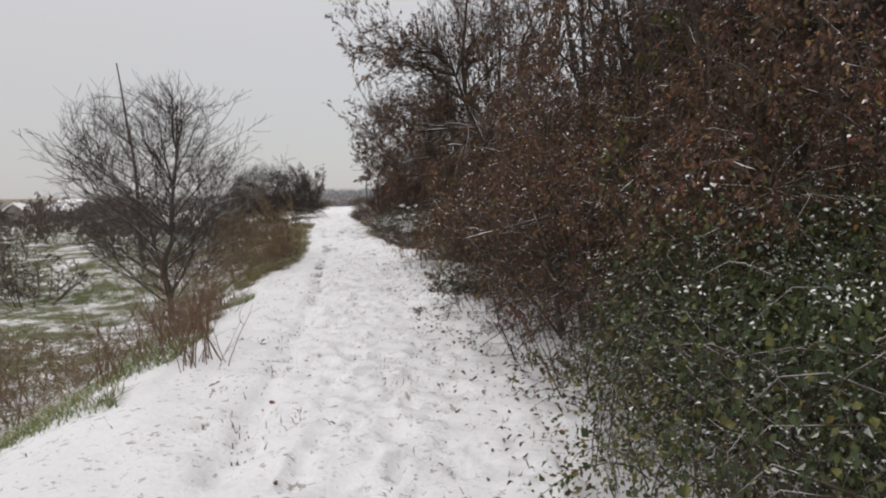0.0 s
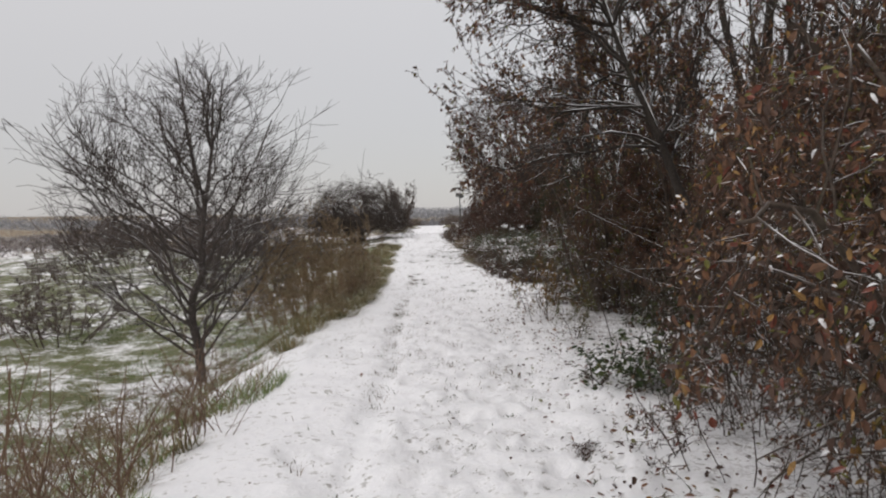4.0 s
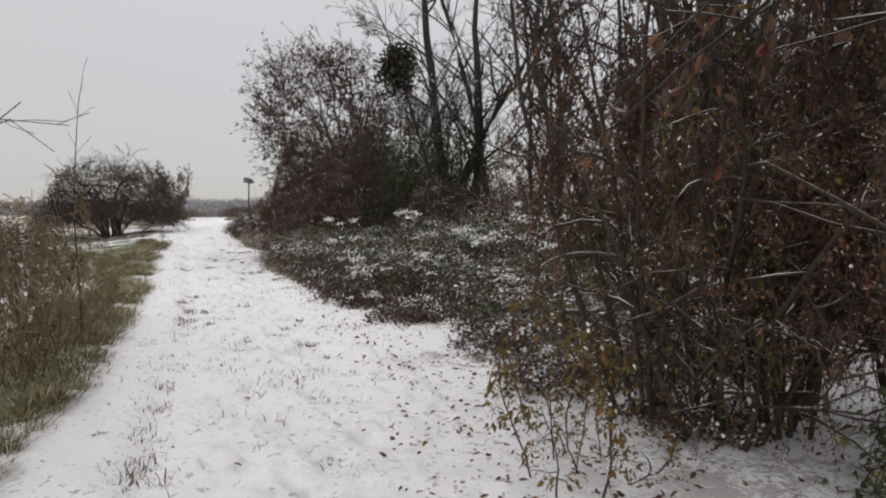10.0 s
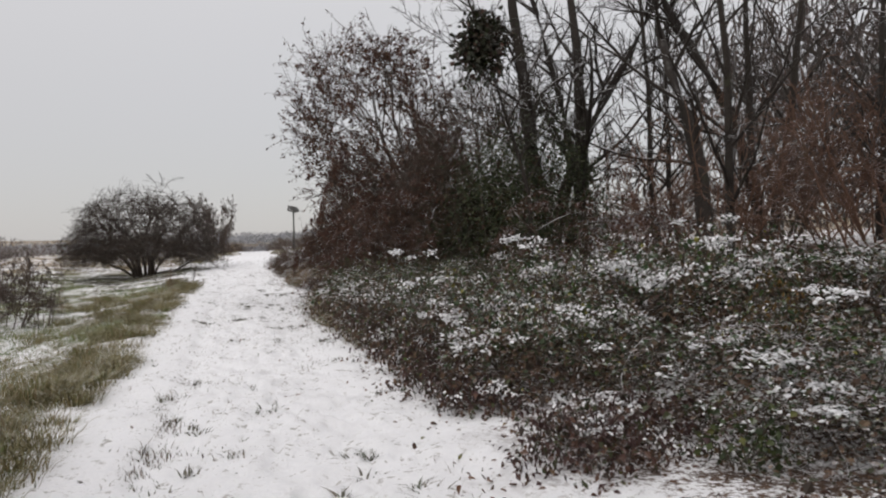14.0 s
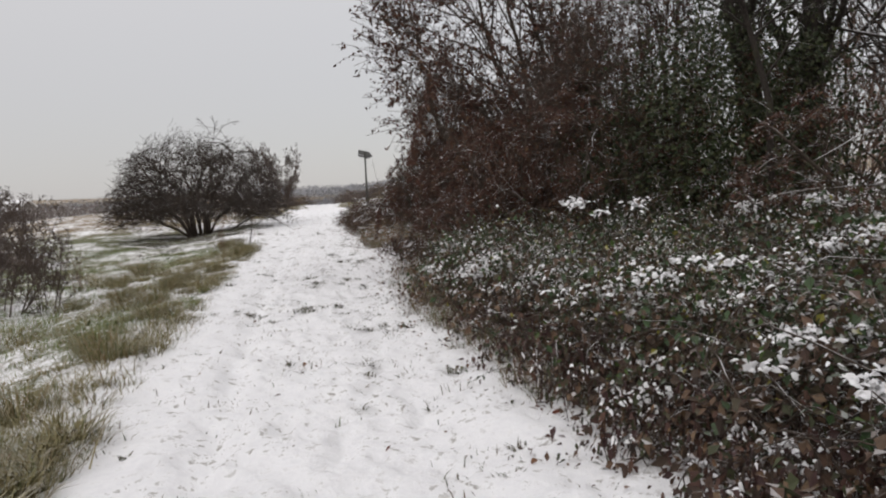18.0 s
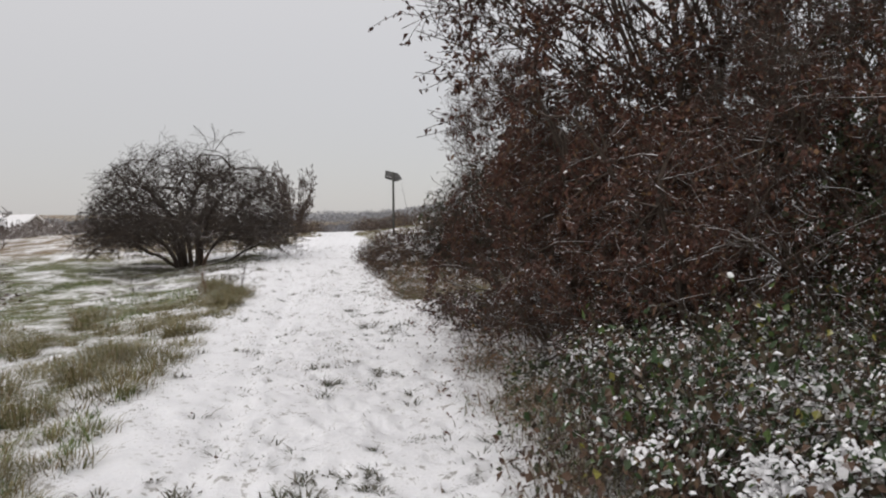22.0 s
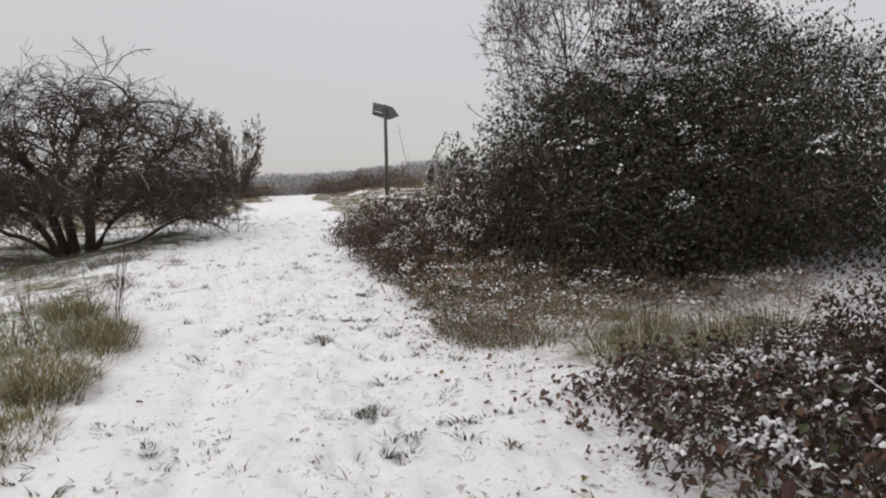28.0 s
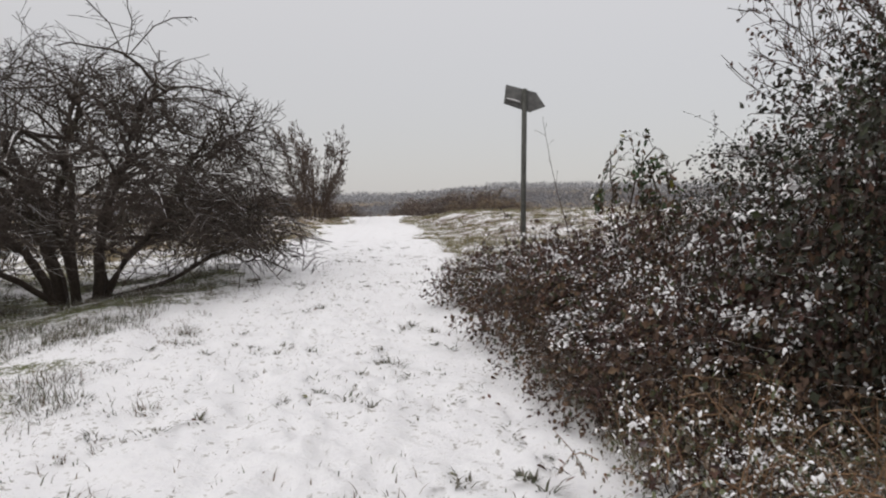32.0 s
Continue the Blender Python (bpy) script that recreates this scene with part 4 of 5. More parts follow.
hedge = "dense shrub with withered brown leaves, dusted with snow"
many(leafy_shrub("brown_shrub", 11, 3.6, 0.55, 10, 19000, leaf_brown, bark_dark, size=(0.018, 0.045), snow=620), hedge, "shrub", "wood edge shrubs",
     [edge(9.3, 0.9, 20), edge(6.6, 2.0, 140, 1.0, 1.05), (1.0, 18.1, 250, 0.75, 0.95), edge(8.0, 1.6, 190, 0.9, 0.95), edge(11.3, 2.2, 80, 0.9, 1.1), (2.35, 11.6, 40, 0.9, 1.0), (2.35, 14.1, 300, 0.62, 0.85)])
many(leafy_shrub("brown_shrub", 12, 4.8, 0.5, 8, 8500, leaf_brown, bark_dark, size=(0.026, 0.058), snow=260, counts=(10, 5, 3), plain=True), hedge, "shrub", "wood edge shrubs",
     [edge(10.6, 2.2, 100, 0.95, 1.0), edge(7.4, 3.2, 10, 1.0, 1.2), edge(9.5, 4.2, 60, 1.2, 1.3), edge(4.2, 3.6, 210, 1.2, 1.2), edge(12.8, 5.4, 330, 1.1, 1.1), (1.9, 17.0, 20, 0.75, 1.0), edge(1.2, 3.6, 90, 1.1, 1.2), (4.4, 13.6, 75, 0.9, 1.0), (2.5, 14.2, 130, 0.5, 1.0), (0.65, 18.5, 60, 0.55, 1.0), (2.5, 18.4, 200, 0.7, 0.85), edge(11.6, 3.2, 250, 1.0, 1.4), edge(6.0, 4.8, 170, 1.1, 1.45), edge(16.2, 6.4, 300, 1.1, 1.4), (5.6, 15.4, 40, 1.0, 1.2)])
many(leafy_shrub("russet_shrub", 13, 4.2, 0.6, 10, 17000, leaf_rust, bark_dark, size=(0.028, 0.062), plain=True), "shrub with hanging russet leaves, some capped with snow", "shrub", "russet shrubs",
     [edge(35.3, 1.75, 30, 0.75, 0.6), edge(36.9, 1.7, 160, 0.9, 0.88), (1.45, 18.25, 280, 0.6, 0.85), edge(38.3, 2.6, 45, 0.9, 1.0), (-2.75, 37.0, 220, 0.78, 0.8)])
many(leafy_shrub("russet_shrub", 14, 4.4, 0.55, 8, 9500, leaf_rust, bark_dark, size=(0.03, 0.064), snow=150, counts=(10, 5, 3), plain=True), "tall shrub with hanging russet leaves behind others", "shrub", "russet shrubs",
     [edge(33.7, 2.6, 90, 0.8, 0.7), edge(36.4, 3.6, 200, 1.1, 1.2), edge(39.6, 4.0, 100, 1.0, 1.0), edge(34.6, 4.2, 20, 1.0, 0.9), (1.4, 30.4, 10, 0.9, 0.55), (3.5, 33.6, 80, 0.9, 0.6), (5.6, 32.4, 140, 1.0, 0.6), (8.0, 29.6, 200, 1.1, 0.65), (5.4, 24.6, 260, 0.9, 0.55), edge(35.8, 2.4, 260, 1.0, 1.15), edge(34.4, 1.9, 310, 0.8, 0.7)])
many(bare_tree("sucker_thicket", 49, 1.3, 14, 0.5, bark_dark, (6, 4, 4), (0.5, 0.5, 0.5), 0.005, 0.0, 0.05, 0.25, (30, 75), foot=0.45, fine=0.0022, box=(0.95, 0.95, 1.35), leaf=650, leaf_mat=leaf_brown), "tangle of dark suckers with a few brown leaves", "shrub", "suckers",
     [edge(7.3, 0.55, 0), edge(8.4, 0.5, 70), edge(9.7, 0.6, 140, 0.8, 0.7), edge(11.9, 0.8, 280, 0.8, 0.7), (1.0, 19.2, 30, 0.7, 0.6), (1.75, 13.7, 200, 1.0, 1.7), (1.75, 16.7, 60, 0.8, 1.1), (2.4, 16.8, 150, 0.9, 1.1), (1.9, 14.7, 90, 0.8, 1.5), (1.25, 11.2, 330, 0.8, 0.8), (1.35, 12.2, 10, 0.7, 0.8), edge(36.2, 0.8, 240, 0.9, 0.9)])
many(leafy_shrub("yellow_spray", 15, 1.2, 0.5, 5, 350, leaf_yellow, bark_dark, size=(0.035, 0.065), snow=25, counts=(6, 4, 2)), "thin bush with the last yellow leaves", "bush", "yellow sprays",
     [(-0.25, 17.5, 0, 0.7, 0.9), (0.05, 18.4, 90, 0.8, 0.9), (0.0, 17.6, 40, 0.7, 0.45), edge(9.9, 0.55, 45, 0.7, 1.0), edge(25.0, 3.3, 20, 0.8, 1.0)])

many(leafy_shrub("olive_shrub", 17, 3.0, 0.4, 6, 2600, leaf_olive, bark_dark, size=(0.04, 0.08), snow=90, counts=(9, 5, 2)), "shrub with dull yellow-green leaves and snow", "shrub", "olive shrubs",
     [(0.95, 18.4, 0, 0.7, 0.95), (0.3, 15.8, 30, 0.2, 0.28), edge(9.0, 1.9, 90, 0.9, 1.2), edge(11.2, 1.5, 250, 0.6, 0.9)])

bram = "mound of brambles, dark leaves capped with snow"
many(bramble("bramble_mound", 21, 1.7, 1.7, 1.3, 10500, leaf_bramble, 520, (0.036, 0.078), 0.55, 0.5, clots=(4, 0.046, 0.42)), bram, "bramble", "bramble mounds",
     [edge(26.8, 1.75, 0), edge(29.9, 1.5, 70, 0.95, 0.95), edge(24.2, 2.9, 150, 1.0, 0.65), edge(28.3, 4.2, 220, 1.1, 1.0), edge(24.8, 5.6, 40, 1.1, 0.7)])
many(bramble("bramble_mound", 30, 1.6, 1.7, 1.25, 10000, leaf_bramble, 1100, (0.04, 0.088), 0.52, 0.36, clots=(6, 0.042, 0.32)), "mound of green brambles thickly capped with snow", "bramble", "bramble mounds",
     [edge(31.8, 1.3, 300, 0.75, 0.85), edge(31.9, 3.0, 40, 0.9, 0.9), edge(33.0, 1.75, 210, 0.75, 0.75), (-2.2, 32.9, 110, 0.75, 0.9), edge(30.3, 1.7, 160, 0.75, 0.9)])
many(bramble("bramble_mound", 22, 1.5, 1.9, 1.15, 10500, leaf_bramble, 460, (0.036, 0.08), 0.5, 0.55, clots=(4, 0.046, 0.42)), bram, "bramble", "bramble mounds",
     [edge(28.2, 1.2, 20, 0.85, 0.9), edge(25.4, 1.3, 100, 0.75, 0.75), edge(26.5, 3.9, 260, 1.1, 1.1), edge(30.4, 3.6, 330, 1.05, 1.05), edge(22.6, 4.2, 80, 0.9, 0.6), edge(27.4, 6.6, 120, 1.2, 0.6), edge(33.4, 2.9, 60, 0.8, 0.9), edge(22.4, 2.6, 200, 0.8, 0.42), edge(20.8, 2.9, 20, 0.9, 0.45), edge(20.0, 1.7, 100, 0.55, 0.35), edge(21.6, 4.6, 260, 1.1, 0.6)])
many(bramble("evergreen_bush", 23, 1.2, 1.5, 1.45, 13000, leaf_green, 130, (0.024, 0.05), 0.62, 0.3, leaf_olive, clots=(9, 0.02, 0.45)), "low evergreen bush with blobs of snow", "bush", "evergreen bushes",
     [(2.65, 5.5, 0, 0.9, 1.0), (2.8, 6.6, 120, 0.8, 0.95), (2.7, 4.2, 60, 0.8, 0.95), (3.7, 2.8, 200, 1.0, 1.0), (3.7, 6.3, 260, 0.9, 1.25)])
many(bramble("green_clump", 26, 0.35, 0.4, 0.75, 420, leaf_green, 12, (0.04, 0.08), 0.2, 0.0, None, 6), "small clump of green leaves in the snow", "plant", "green clumps",
     [(0.65, 13.2, 0, 1.2, 0.85), (1.15, 13.5, 80, 1.0, 1.0), (0.95, 13.0, 40, 0.9, 0.7), (1.35, 16.9, 120, 1.1, 0.9), (1.7, 17.1, 20, 1.2, 1.1), (-2.75, 35.35, 70, 1.4, 1.0), (-2.2, 35.7, 160, 1.5, 1.1), (-5.3, 44.3, 200, 0.9, 0.4), (-4.9, 44.8, 300, 0.9, 0.45), edge(35.0, 0.5, 200, 0.7, 0.7), edge(22.8, 1.4, 250, 0.8, 0.8), (-6.75, 36.0, 30, 0.35, 0.14), (-5.2, 43.3, 60, 0.7, 0.5)])
many(bramble("ivy_bush", 24, 2.1, 2.4, 3.1, 42000, leaf_ivy, 1500, (0.042, 0.078), 0.86, 0.34, leaf_ivy_low, 90, clots=(7, 0.045, 0.38)), "tall ivy-smothered bush, nearly black, flecked with snow", "bush", "ivy bushes",
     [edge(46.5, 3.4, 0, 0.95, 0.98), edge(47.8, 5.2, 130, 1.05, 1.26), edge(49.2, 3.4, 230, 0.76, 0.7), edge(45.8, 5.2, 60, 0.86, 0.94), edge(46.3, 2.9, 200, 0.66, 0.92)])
many(bramble("yew_bush", 29, 1.2, 1.3, 3.9, 12000, leaf_yew, 30, (0.04, 0.08), 0.55, 0.1, leaf_yew, 60), "tall dark green evergreen bush under the trees", "bush", "dark evergreen bushes",
     [(0.35, 33.0, 20, 1.0, 1.0), (1.5, 33.7, 190, 1.0, 1.1), (-0.3, 34.2, 100, 0.8, 0.9)])
many(bramble("bramble_bank", 25, 1.2, 1.6, 1.25, 11000, leaf_wilted, 600, (0.038, 0.08), 0.6, clots=(6, 0.042, 0.36)), "bank of wilted brown brambles flecked with snow", "bramble", "bramble banks",
     [edge(48.6, 0.6, 0, 0.8, 0.92), edge(50.5, 0.6, 90, 0.75, 0.75), edge(46.9, 0.7, 180, 0.75, 0.7), edge(46.3, 1.6, 250, 0.8, 1.1), edge(47.2, 2.0, 20, 0.9, 1.4), edge(46.6, 2.6, 320, 0.8, 1.75), edge(49.6, 1.8, 130, 0.9, 1.15), edge(38.6, 1.9, 300, 0.6, 0.7), edge(40.5, 2.7, 210, 0.6, 0.8), edge(39.9, 3.6, 30, 0.75, 0.9), edge(41.6, 4.4, 120, 0.7, 0.7)])
many(bramble("bramble_patch", 28, 0.85, 0.95, 0.42, 1500, leaf_wilted, 90, (0.045, 0.095), 0.45, 0.2, None, 12, clots=(5, 0.042, 0.3)), "low wilted brambles sprawling over snowy ground", "bramble", "bramble patches",
     [edge(39.7, 0.75, 0, 0.8, 0.9), edge(40.6, 0.8, 100, 0.75, 0.8), edge(40.3, 1.7, 200, 0.9, 1.1), edge(39.3, 1.6, 290, 1, 1.2), edge(41.2, 1.6, 40, 0.8, 0.7), edge(38.6, 0.9, 150, 0.7, 0.8), edge(41.4, 2.6, 250, 0.8, 0.7), edge(39.4, 2.6, 330, 0.9, 1.3)]
     + [edge(45.3, 0.6, 10, 0.7, 0.8), edge(46.2, 0.5, 80, 0.6, 0.9), edge(21.4, 1.2, 160, 0.7, 0.7), edge(23.6, 1.1, 240, 0.8, 0.8), edge(19.6, 1.0, 320, 0.6, 0.6), edge(18.3, 1.3, 90, 0.6, 0.6), edge(42.0, 3.0, 10, 0.7, 0.5), (0.33, 11.35, 50, 0.12, 0.25)]
     + [edge(24.6, 0.45, 20, 0.6, 0.8), edge(25.5, 0.4, 110, 0.6, 0.9), edge(26.4, 0.4, 200, 0.6, 1.0), edge(27.4, 0.4, 290, 0.6, 1.0), edge(28.4, 0.4, 40, 0.6, 1.1), edge(29.4, 0.4, 130, 0.6, 1.0), edge(30.5, 0.45, 220, 0.6, 1.0), edge(21.0, 1.5, 310, 0.7, 0.9), edge(23.0, 0.5, 150, 0.6, 0.8)])
many(leafy_shrub("leafy_sprig", 16, 2.3, 0.25, 4, 620, leaf_bramble, bark_dark, size=(0.05, 0.095), snow=40, low=0.6, counts=(9, 5, 2), wide=0.24), "tall bramble sprig with a drooping leafy top", "bramble", "leafy sprigs",
     [edge(50.0, 1.75, 0)])
many(bramble("weed_bank", 27, 0.95, 1.1, 0.5, 3000, leaf_weed, 110, (0.018, 0.045), 0.3, 0.3, leaf_weed, 44, bark_tan), "low bank of withered weeds, brown and olive, snow between", "weeds", "weed banks",
     [edge(43.2, 0.9, 0, 0.9, 0.8), edge(44.3, 0.8, 80, 0.9, 1.0), edge(45.5, 0.7, 160, 0.8, 1.2), edge(44.0, 2.4, 240, 1, 0.8), edge(43.8, 3.7, 300, 1, 0.7), edge(36.0, 0.45, 20, 0.5, 0.8), edge(34.4, 0.5, 140, 0.5, 0.7),  edge(45.1, 1.3, 130, 0.8, 1.1), edge(45.0, 2.3, 220, 0.9, 1.1), edge(43.0, 0.3, 45, 0.5, 0.9)])

# ---- trees of the wood ----
many(bare_tree("wood_tree", 31, 11, 1, 0.15, bark_trunk, (15, 8, 6), (0.36, 0.5, 0.5), 0.013, 0.03, 0.2, 0.3), "tall leafless tree with a dark trunk", "tree", "wood trees",
     [(1.25, 34.4, 0, 1.25, 1), (3.4, 31.0, 70, 1.25, 0.95), (6.5, 34.5, 140, 1.1, 1.1), (3.6, 38.5, 210, 1, 1), (8.5, 27.5, 280, 1.1, 1), (10.5, 31.5, 350, 1, 1.1), (6.0, 20.5, 30, 1, 1), (7.5, 12.5, 100, 1.1, 1), (9.5, 17.0, 170, 1, 1), (6.5, 5.5, 250, 1, 1)])
many(bare_tree("wood_tree", 32, 12, 2, 0.12, bark_trunk, (12, 8, 6), (0.34, 0.5, 0.5), 0.010, 0.03, 0.25, 0.3), "tall twin-stemmed leafless tree with dark bark", "tree", "wood trees",
     [(1.8, 34.1, 20, 1.3, 0.95), (4.9, 27.4, 90, 1.5, 0.95), (8.0, 37.5, 160, 1, 1), (12.5, 26.0, 230, 1, 1), (4.9, 16.8, 300, 0.9, 0.9), (10.0, 9.0, 10, 1, 1), (5.2, 9.5, 60, 0.9, 0.9), (12.0, 21.0, 120, 1, 1), (14.5, 33.0, 200, 1, 1), (12.0, 14.0, 270, 1, 1), (9.0, 1.0, 330, 1, 1)])
many(bare_tree("young_tree", 35, 8, 1, 0.12, bark_trunk, (16, 6, 5), (0.35, 0.5, 0.5), 0.009, 0.03, 0.12, 0.2, fine=0.004), "slim young tree with dark bare twigs", "tree", "young trees",
     [(3.0, 28.6, 0, 1, 1), (3.9, 33.8, 50, 1, 1.1), (5.2, 36.2, 100, 1, 1), (6.8, 28.2, 150, 1, 1.1), (7.6, 32.6, 200, 1, 1.2), (9.2, 34.8, 250, 1, 1.1), (9.8, 29.2, 300, 1, 1), (5.2, 22.6, 20, 1, 1), (6.9, 24.4, 70, 1, 1.1), (9.0, 21.0, 120, 1, 1), (11.0, 24.0, 170, 1, 1.2), (4.0, 12.0, 220, 1, 1)]
     + [(4.4, 7.0, 270, 1, 1), (6.8, 9.6, 320, 1, 1.1), (7.0, 15.2, 40, 1, 1), (3.9, 18.6, 90, 1, 1.1), (8.6, 6.0, 140, 1, 1), (5.6, 2.4, 190, 1, 1), (2.0, 41.0, 240, 1, 0.9), (0.8, 44.0, 290, 1, 0.85), (3.6, 46.0, 10, 1, 0.9), (12.5, 30.0, 60, 1, 1), (14.0, 27.5, 110, 1, 1.1), (13.0, 36.0, 160, 1, 1.1)])
tagged(scatter(bare_tree("ivied_tree", 36, 6.6, 1, 0.1, bark_trunk, (26, 10, 6), (0.42, 0.5, 0.5), 0.009, 0.0, 0.35, 0.2, (35, 75), fine=0.004, ivy=0.75, lean=(-0.3, -0.07, 1.0), sway=0.12), [(0.85, 31.9, 0, 1, 1)])[0], "slim tree with a dark ball of ivy near its top", "tree")
many(fan_tree("stem_tree", 33, (-0.9, 0, 3.5), (2.1, 1.9, 2.2), bark_dark, 6, 1.2, 0.042, 44, 560, 5, 0.0, 0.0, 6000, leaf_rust, 0.0035, 0.08), "many-stemmed small tree with withered leaves on its twigs", "tree", "small wood trees",
     [(-2.5, 47.2, 0, 0.75, 0.98), (0.6, 35.4, 330, 0.9, 0.9), (-0.6, 33.6, 300, 0.6, 0.65), (3.4, 11.6, 180, 0.9, 1.15), (3.3, 8.2, 210, 0.9, 1.1), (5.0, 5.6, 170, 1.0, 1.2), (4.4, 12.9, 190, 0.8, 1.1), (1.9, 18.9, 0, 0.75, 1.25)])
tagged(scatter(fan_tree("arching_tree", 40, (-1.5, -0.2, 4.2), (2.4, 2.3, 2.6), bark_dark, 5, 1.6, 0.075, 46, 620, 5, 0.1, -0.02, 12000, leaf_rust, 0.0038, 0.05, (0.05, 0.1)), [(-0.85, 37.3, 0, 1, 1)])[0],
       "many-stemmed tree arching over the path, withered leaves on its twigs", "tree")
tagged(scatter(bare_tree("leaning_tree", 34, 5.3, 1, 0.35, bark_trunk, (18, 9, 7), (0.5, 0.5, 0.5), 0.016, 0.06, 0.5, 0.45, (35, 75), 16000, leaf_brown, sway=0.07, lean=(-0.62, 0.0, 1.0),
                         reach=((8, (-1.0, 0.1, 0.5), 2.2), (8, (-1.0, 0.3, 0.4), 2.6), (7, (-1.0, 0.15, 0.55), 2.6), (5, (-0.95, 0.1, 0.12), 2.7), (5, (-0.9, -0.3, 0.18), 2.3), (6, (-0.9, -0.5, 0.1), 2.2), (6, (-0.95, 0.15, 0.08), 2.4), (6, (-0.8, 0.6, 0.2), 2.3), (7, (-0.8, -0.3, 0.4), 2.0), (8, (-0.6, -0.3, 0.7), 1.8), (8, (0.1, 0.4, 0.9), 1.6), (8, (0.3, -0.5, 0.8), 1.7), (7, (0.5, -0.6, 0.6), 1.9))),
               [(2.2, 15.6, 0, 1, 1.1)])[0], "leaning tree with long snow-lined boughs over the path", "tree")

# ---- the left bank ----
tagged(scatter(fan_tree("bare_tree", 41, (-0.15, 0, 3.5), (2.55, 2.55, 2.5), bark_grey, 1, 1.6, 0.095, 44, 820, 6), [(-5.75, 17.8, 0, 0.95, 0.9)])[0],
       "bare grey tree fanning out from its foot on the bank", "tree")
tagged(scatter(bare_tree("bare_tree", 42, 8.0, 2, 0.25, bark_grey, (13, 9, 6), (0.45, 0.5, 0.5), 0.011, 0.03, 0.2, 0.15, (40, 75)), [(-11.5, 29, 0, 1, 1)])[0],
       "tall bare tree with wide crooked boughs", "tree")
tagged(scatter(dome_tree("dome_thorn", 48, (4.0, 4.05, 4.25), bark_thorn), [(-13.1, 52.2, 0, 1, 1)])[0],
       "dome-shaped hawthorn of many crooked stems, snow on its boughs", "tree")
many(bare_tree("thorn_thicket", 44, 2.6, 12, 0.4, bark_olive, (9, 6, 4), (0.45, 0.5, 0.5), 0.0045, 0.015, 0.06, 0.06, (25, 65), foot=0.55, fine=0.0034, tipsize=2, box=(1.3, 1.3, 2.7), leaf=420, leaf_mat=leaf_brown), "thicket of olive-brown leafless stems on the bank", "shrub", "bank thickets",
     [edge(17.2, -0.6, 0, 0.6, 0.55), edge(18.4, -0.75, 60, 0.8, 0.9), edge(19.9, -0.8, 120, 0.85, 1.05), edge(21.3, -0.8, 200, 0.85, 1.0), edge(22.6, -0.8, 280, 0.8, 0.85), edge(10.6, -1.0, 15, 0.45, 0.24), edge(11.5, -0.8, 85, 0.45, 0.22), edge(9.5, -1.2, 165, 0.5, 0.28), edge(12.6, -1.1, 235, 0.5, 0.24), edge(23.2, -2.4, 80, 1, 0.9), edge(12.0, -4.4, 310, 1.1, 0.7)]
     + [edge(10.2, -2.6, 20, 0.8, 0.42), edge(12.2, -3.0, 90, 0.95, 0.5), edge(14.6, -1.3, 230, 0.5, 0.25), edge(8.8, -2.8, 45, 0.7, 0.3), (-17.6, 79, 0, 1.3, 0.5), (-20.0, 80, 90, 1.6, 0.6), (-17.0, 84, 200, 1.3, 0.45), (-22.5, 77, 30, 1.7, 0.6), (-9.2, 86, 60, 1.2, 0.4), (-6.8, 84, 140, 1.3, 0.45)])
many(stalks("dead_weeds", 51, 26, 1.3, 0.3, 0.2, bark_weed), "clump of tall dead reddish weed stalks", "weeds", "dead weeds",
     [(-1.45, 8.35, 0, 1.1, 0.85), (-1.9, 8.7, 80, 1.1, 0.8), edge(9.7, -0.3, 160, 1, 0.75), edge(10.5, -0.5, 310, 1.1, 0.6), edge(11.4, -0.3, 20, 0.9, 0.55), edge(12.6, -0.5, 100, 1, 0.45), (-2.35, 8.5, 200, 1.1, 0.6), edge(9.6, -2.2, 50, 1.1, 0.6), edge(37.5, -2.9, 0, 0.6, 0.7), edge(42.7, -0.7, 0, 0.6, 0.8), edge(20.3, -0.3, 40, 0.9, 0.55), edge(21.3, -0.35, 130, 1.0, 0.6), edge(22.5, -0.4, 220, 1.0, 0.5), edge(23.6, -0.6, 310, 1.0, 0.45)])
many(bare_tree("field_bush", 45, 2.7, 8, 0.5, bark_field, (9, 6, 4), (0.45, 0.5, 0.5), 0.008, 0.03, 0.15, 0.2, (25, 60), foot=0.3, fine=0.0045, box=(1.7, 1.7, 2.7)), "bare grey-brown bush in the rough grass", "bush", "field bushes",
     [(-15.6, 44.5, 0, 1, 1), (-19.0, 46.0, 90, 0.9, 0.8), (-9.8, 35.7, 180, 0.45, 0.7), (-23, 41, 200, 1.1, 0.9), (-17.5, 30.5, 20, 1.1, 0.8), (-14.0, 23.5, 70, 1.2, 0.9), (-28, 52, 300, 1.2, 1)])
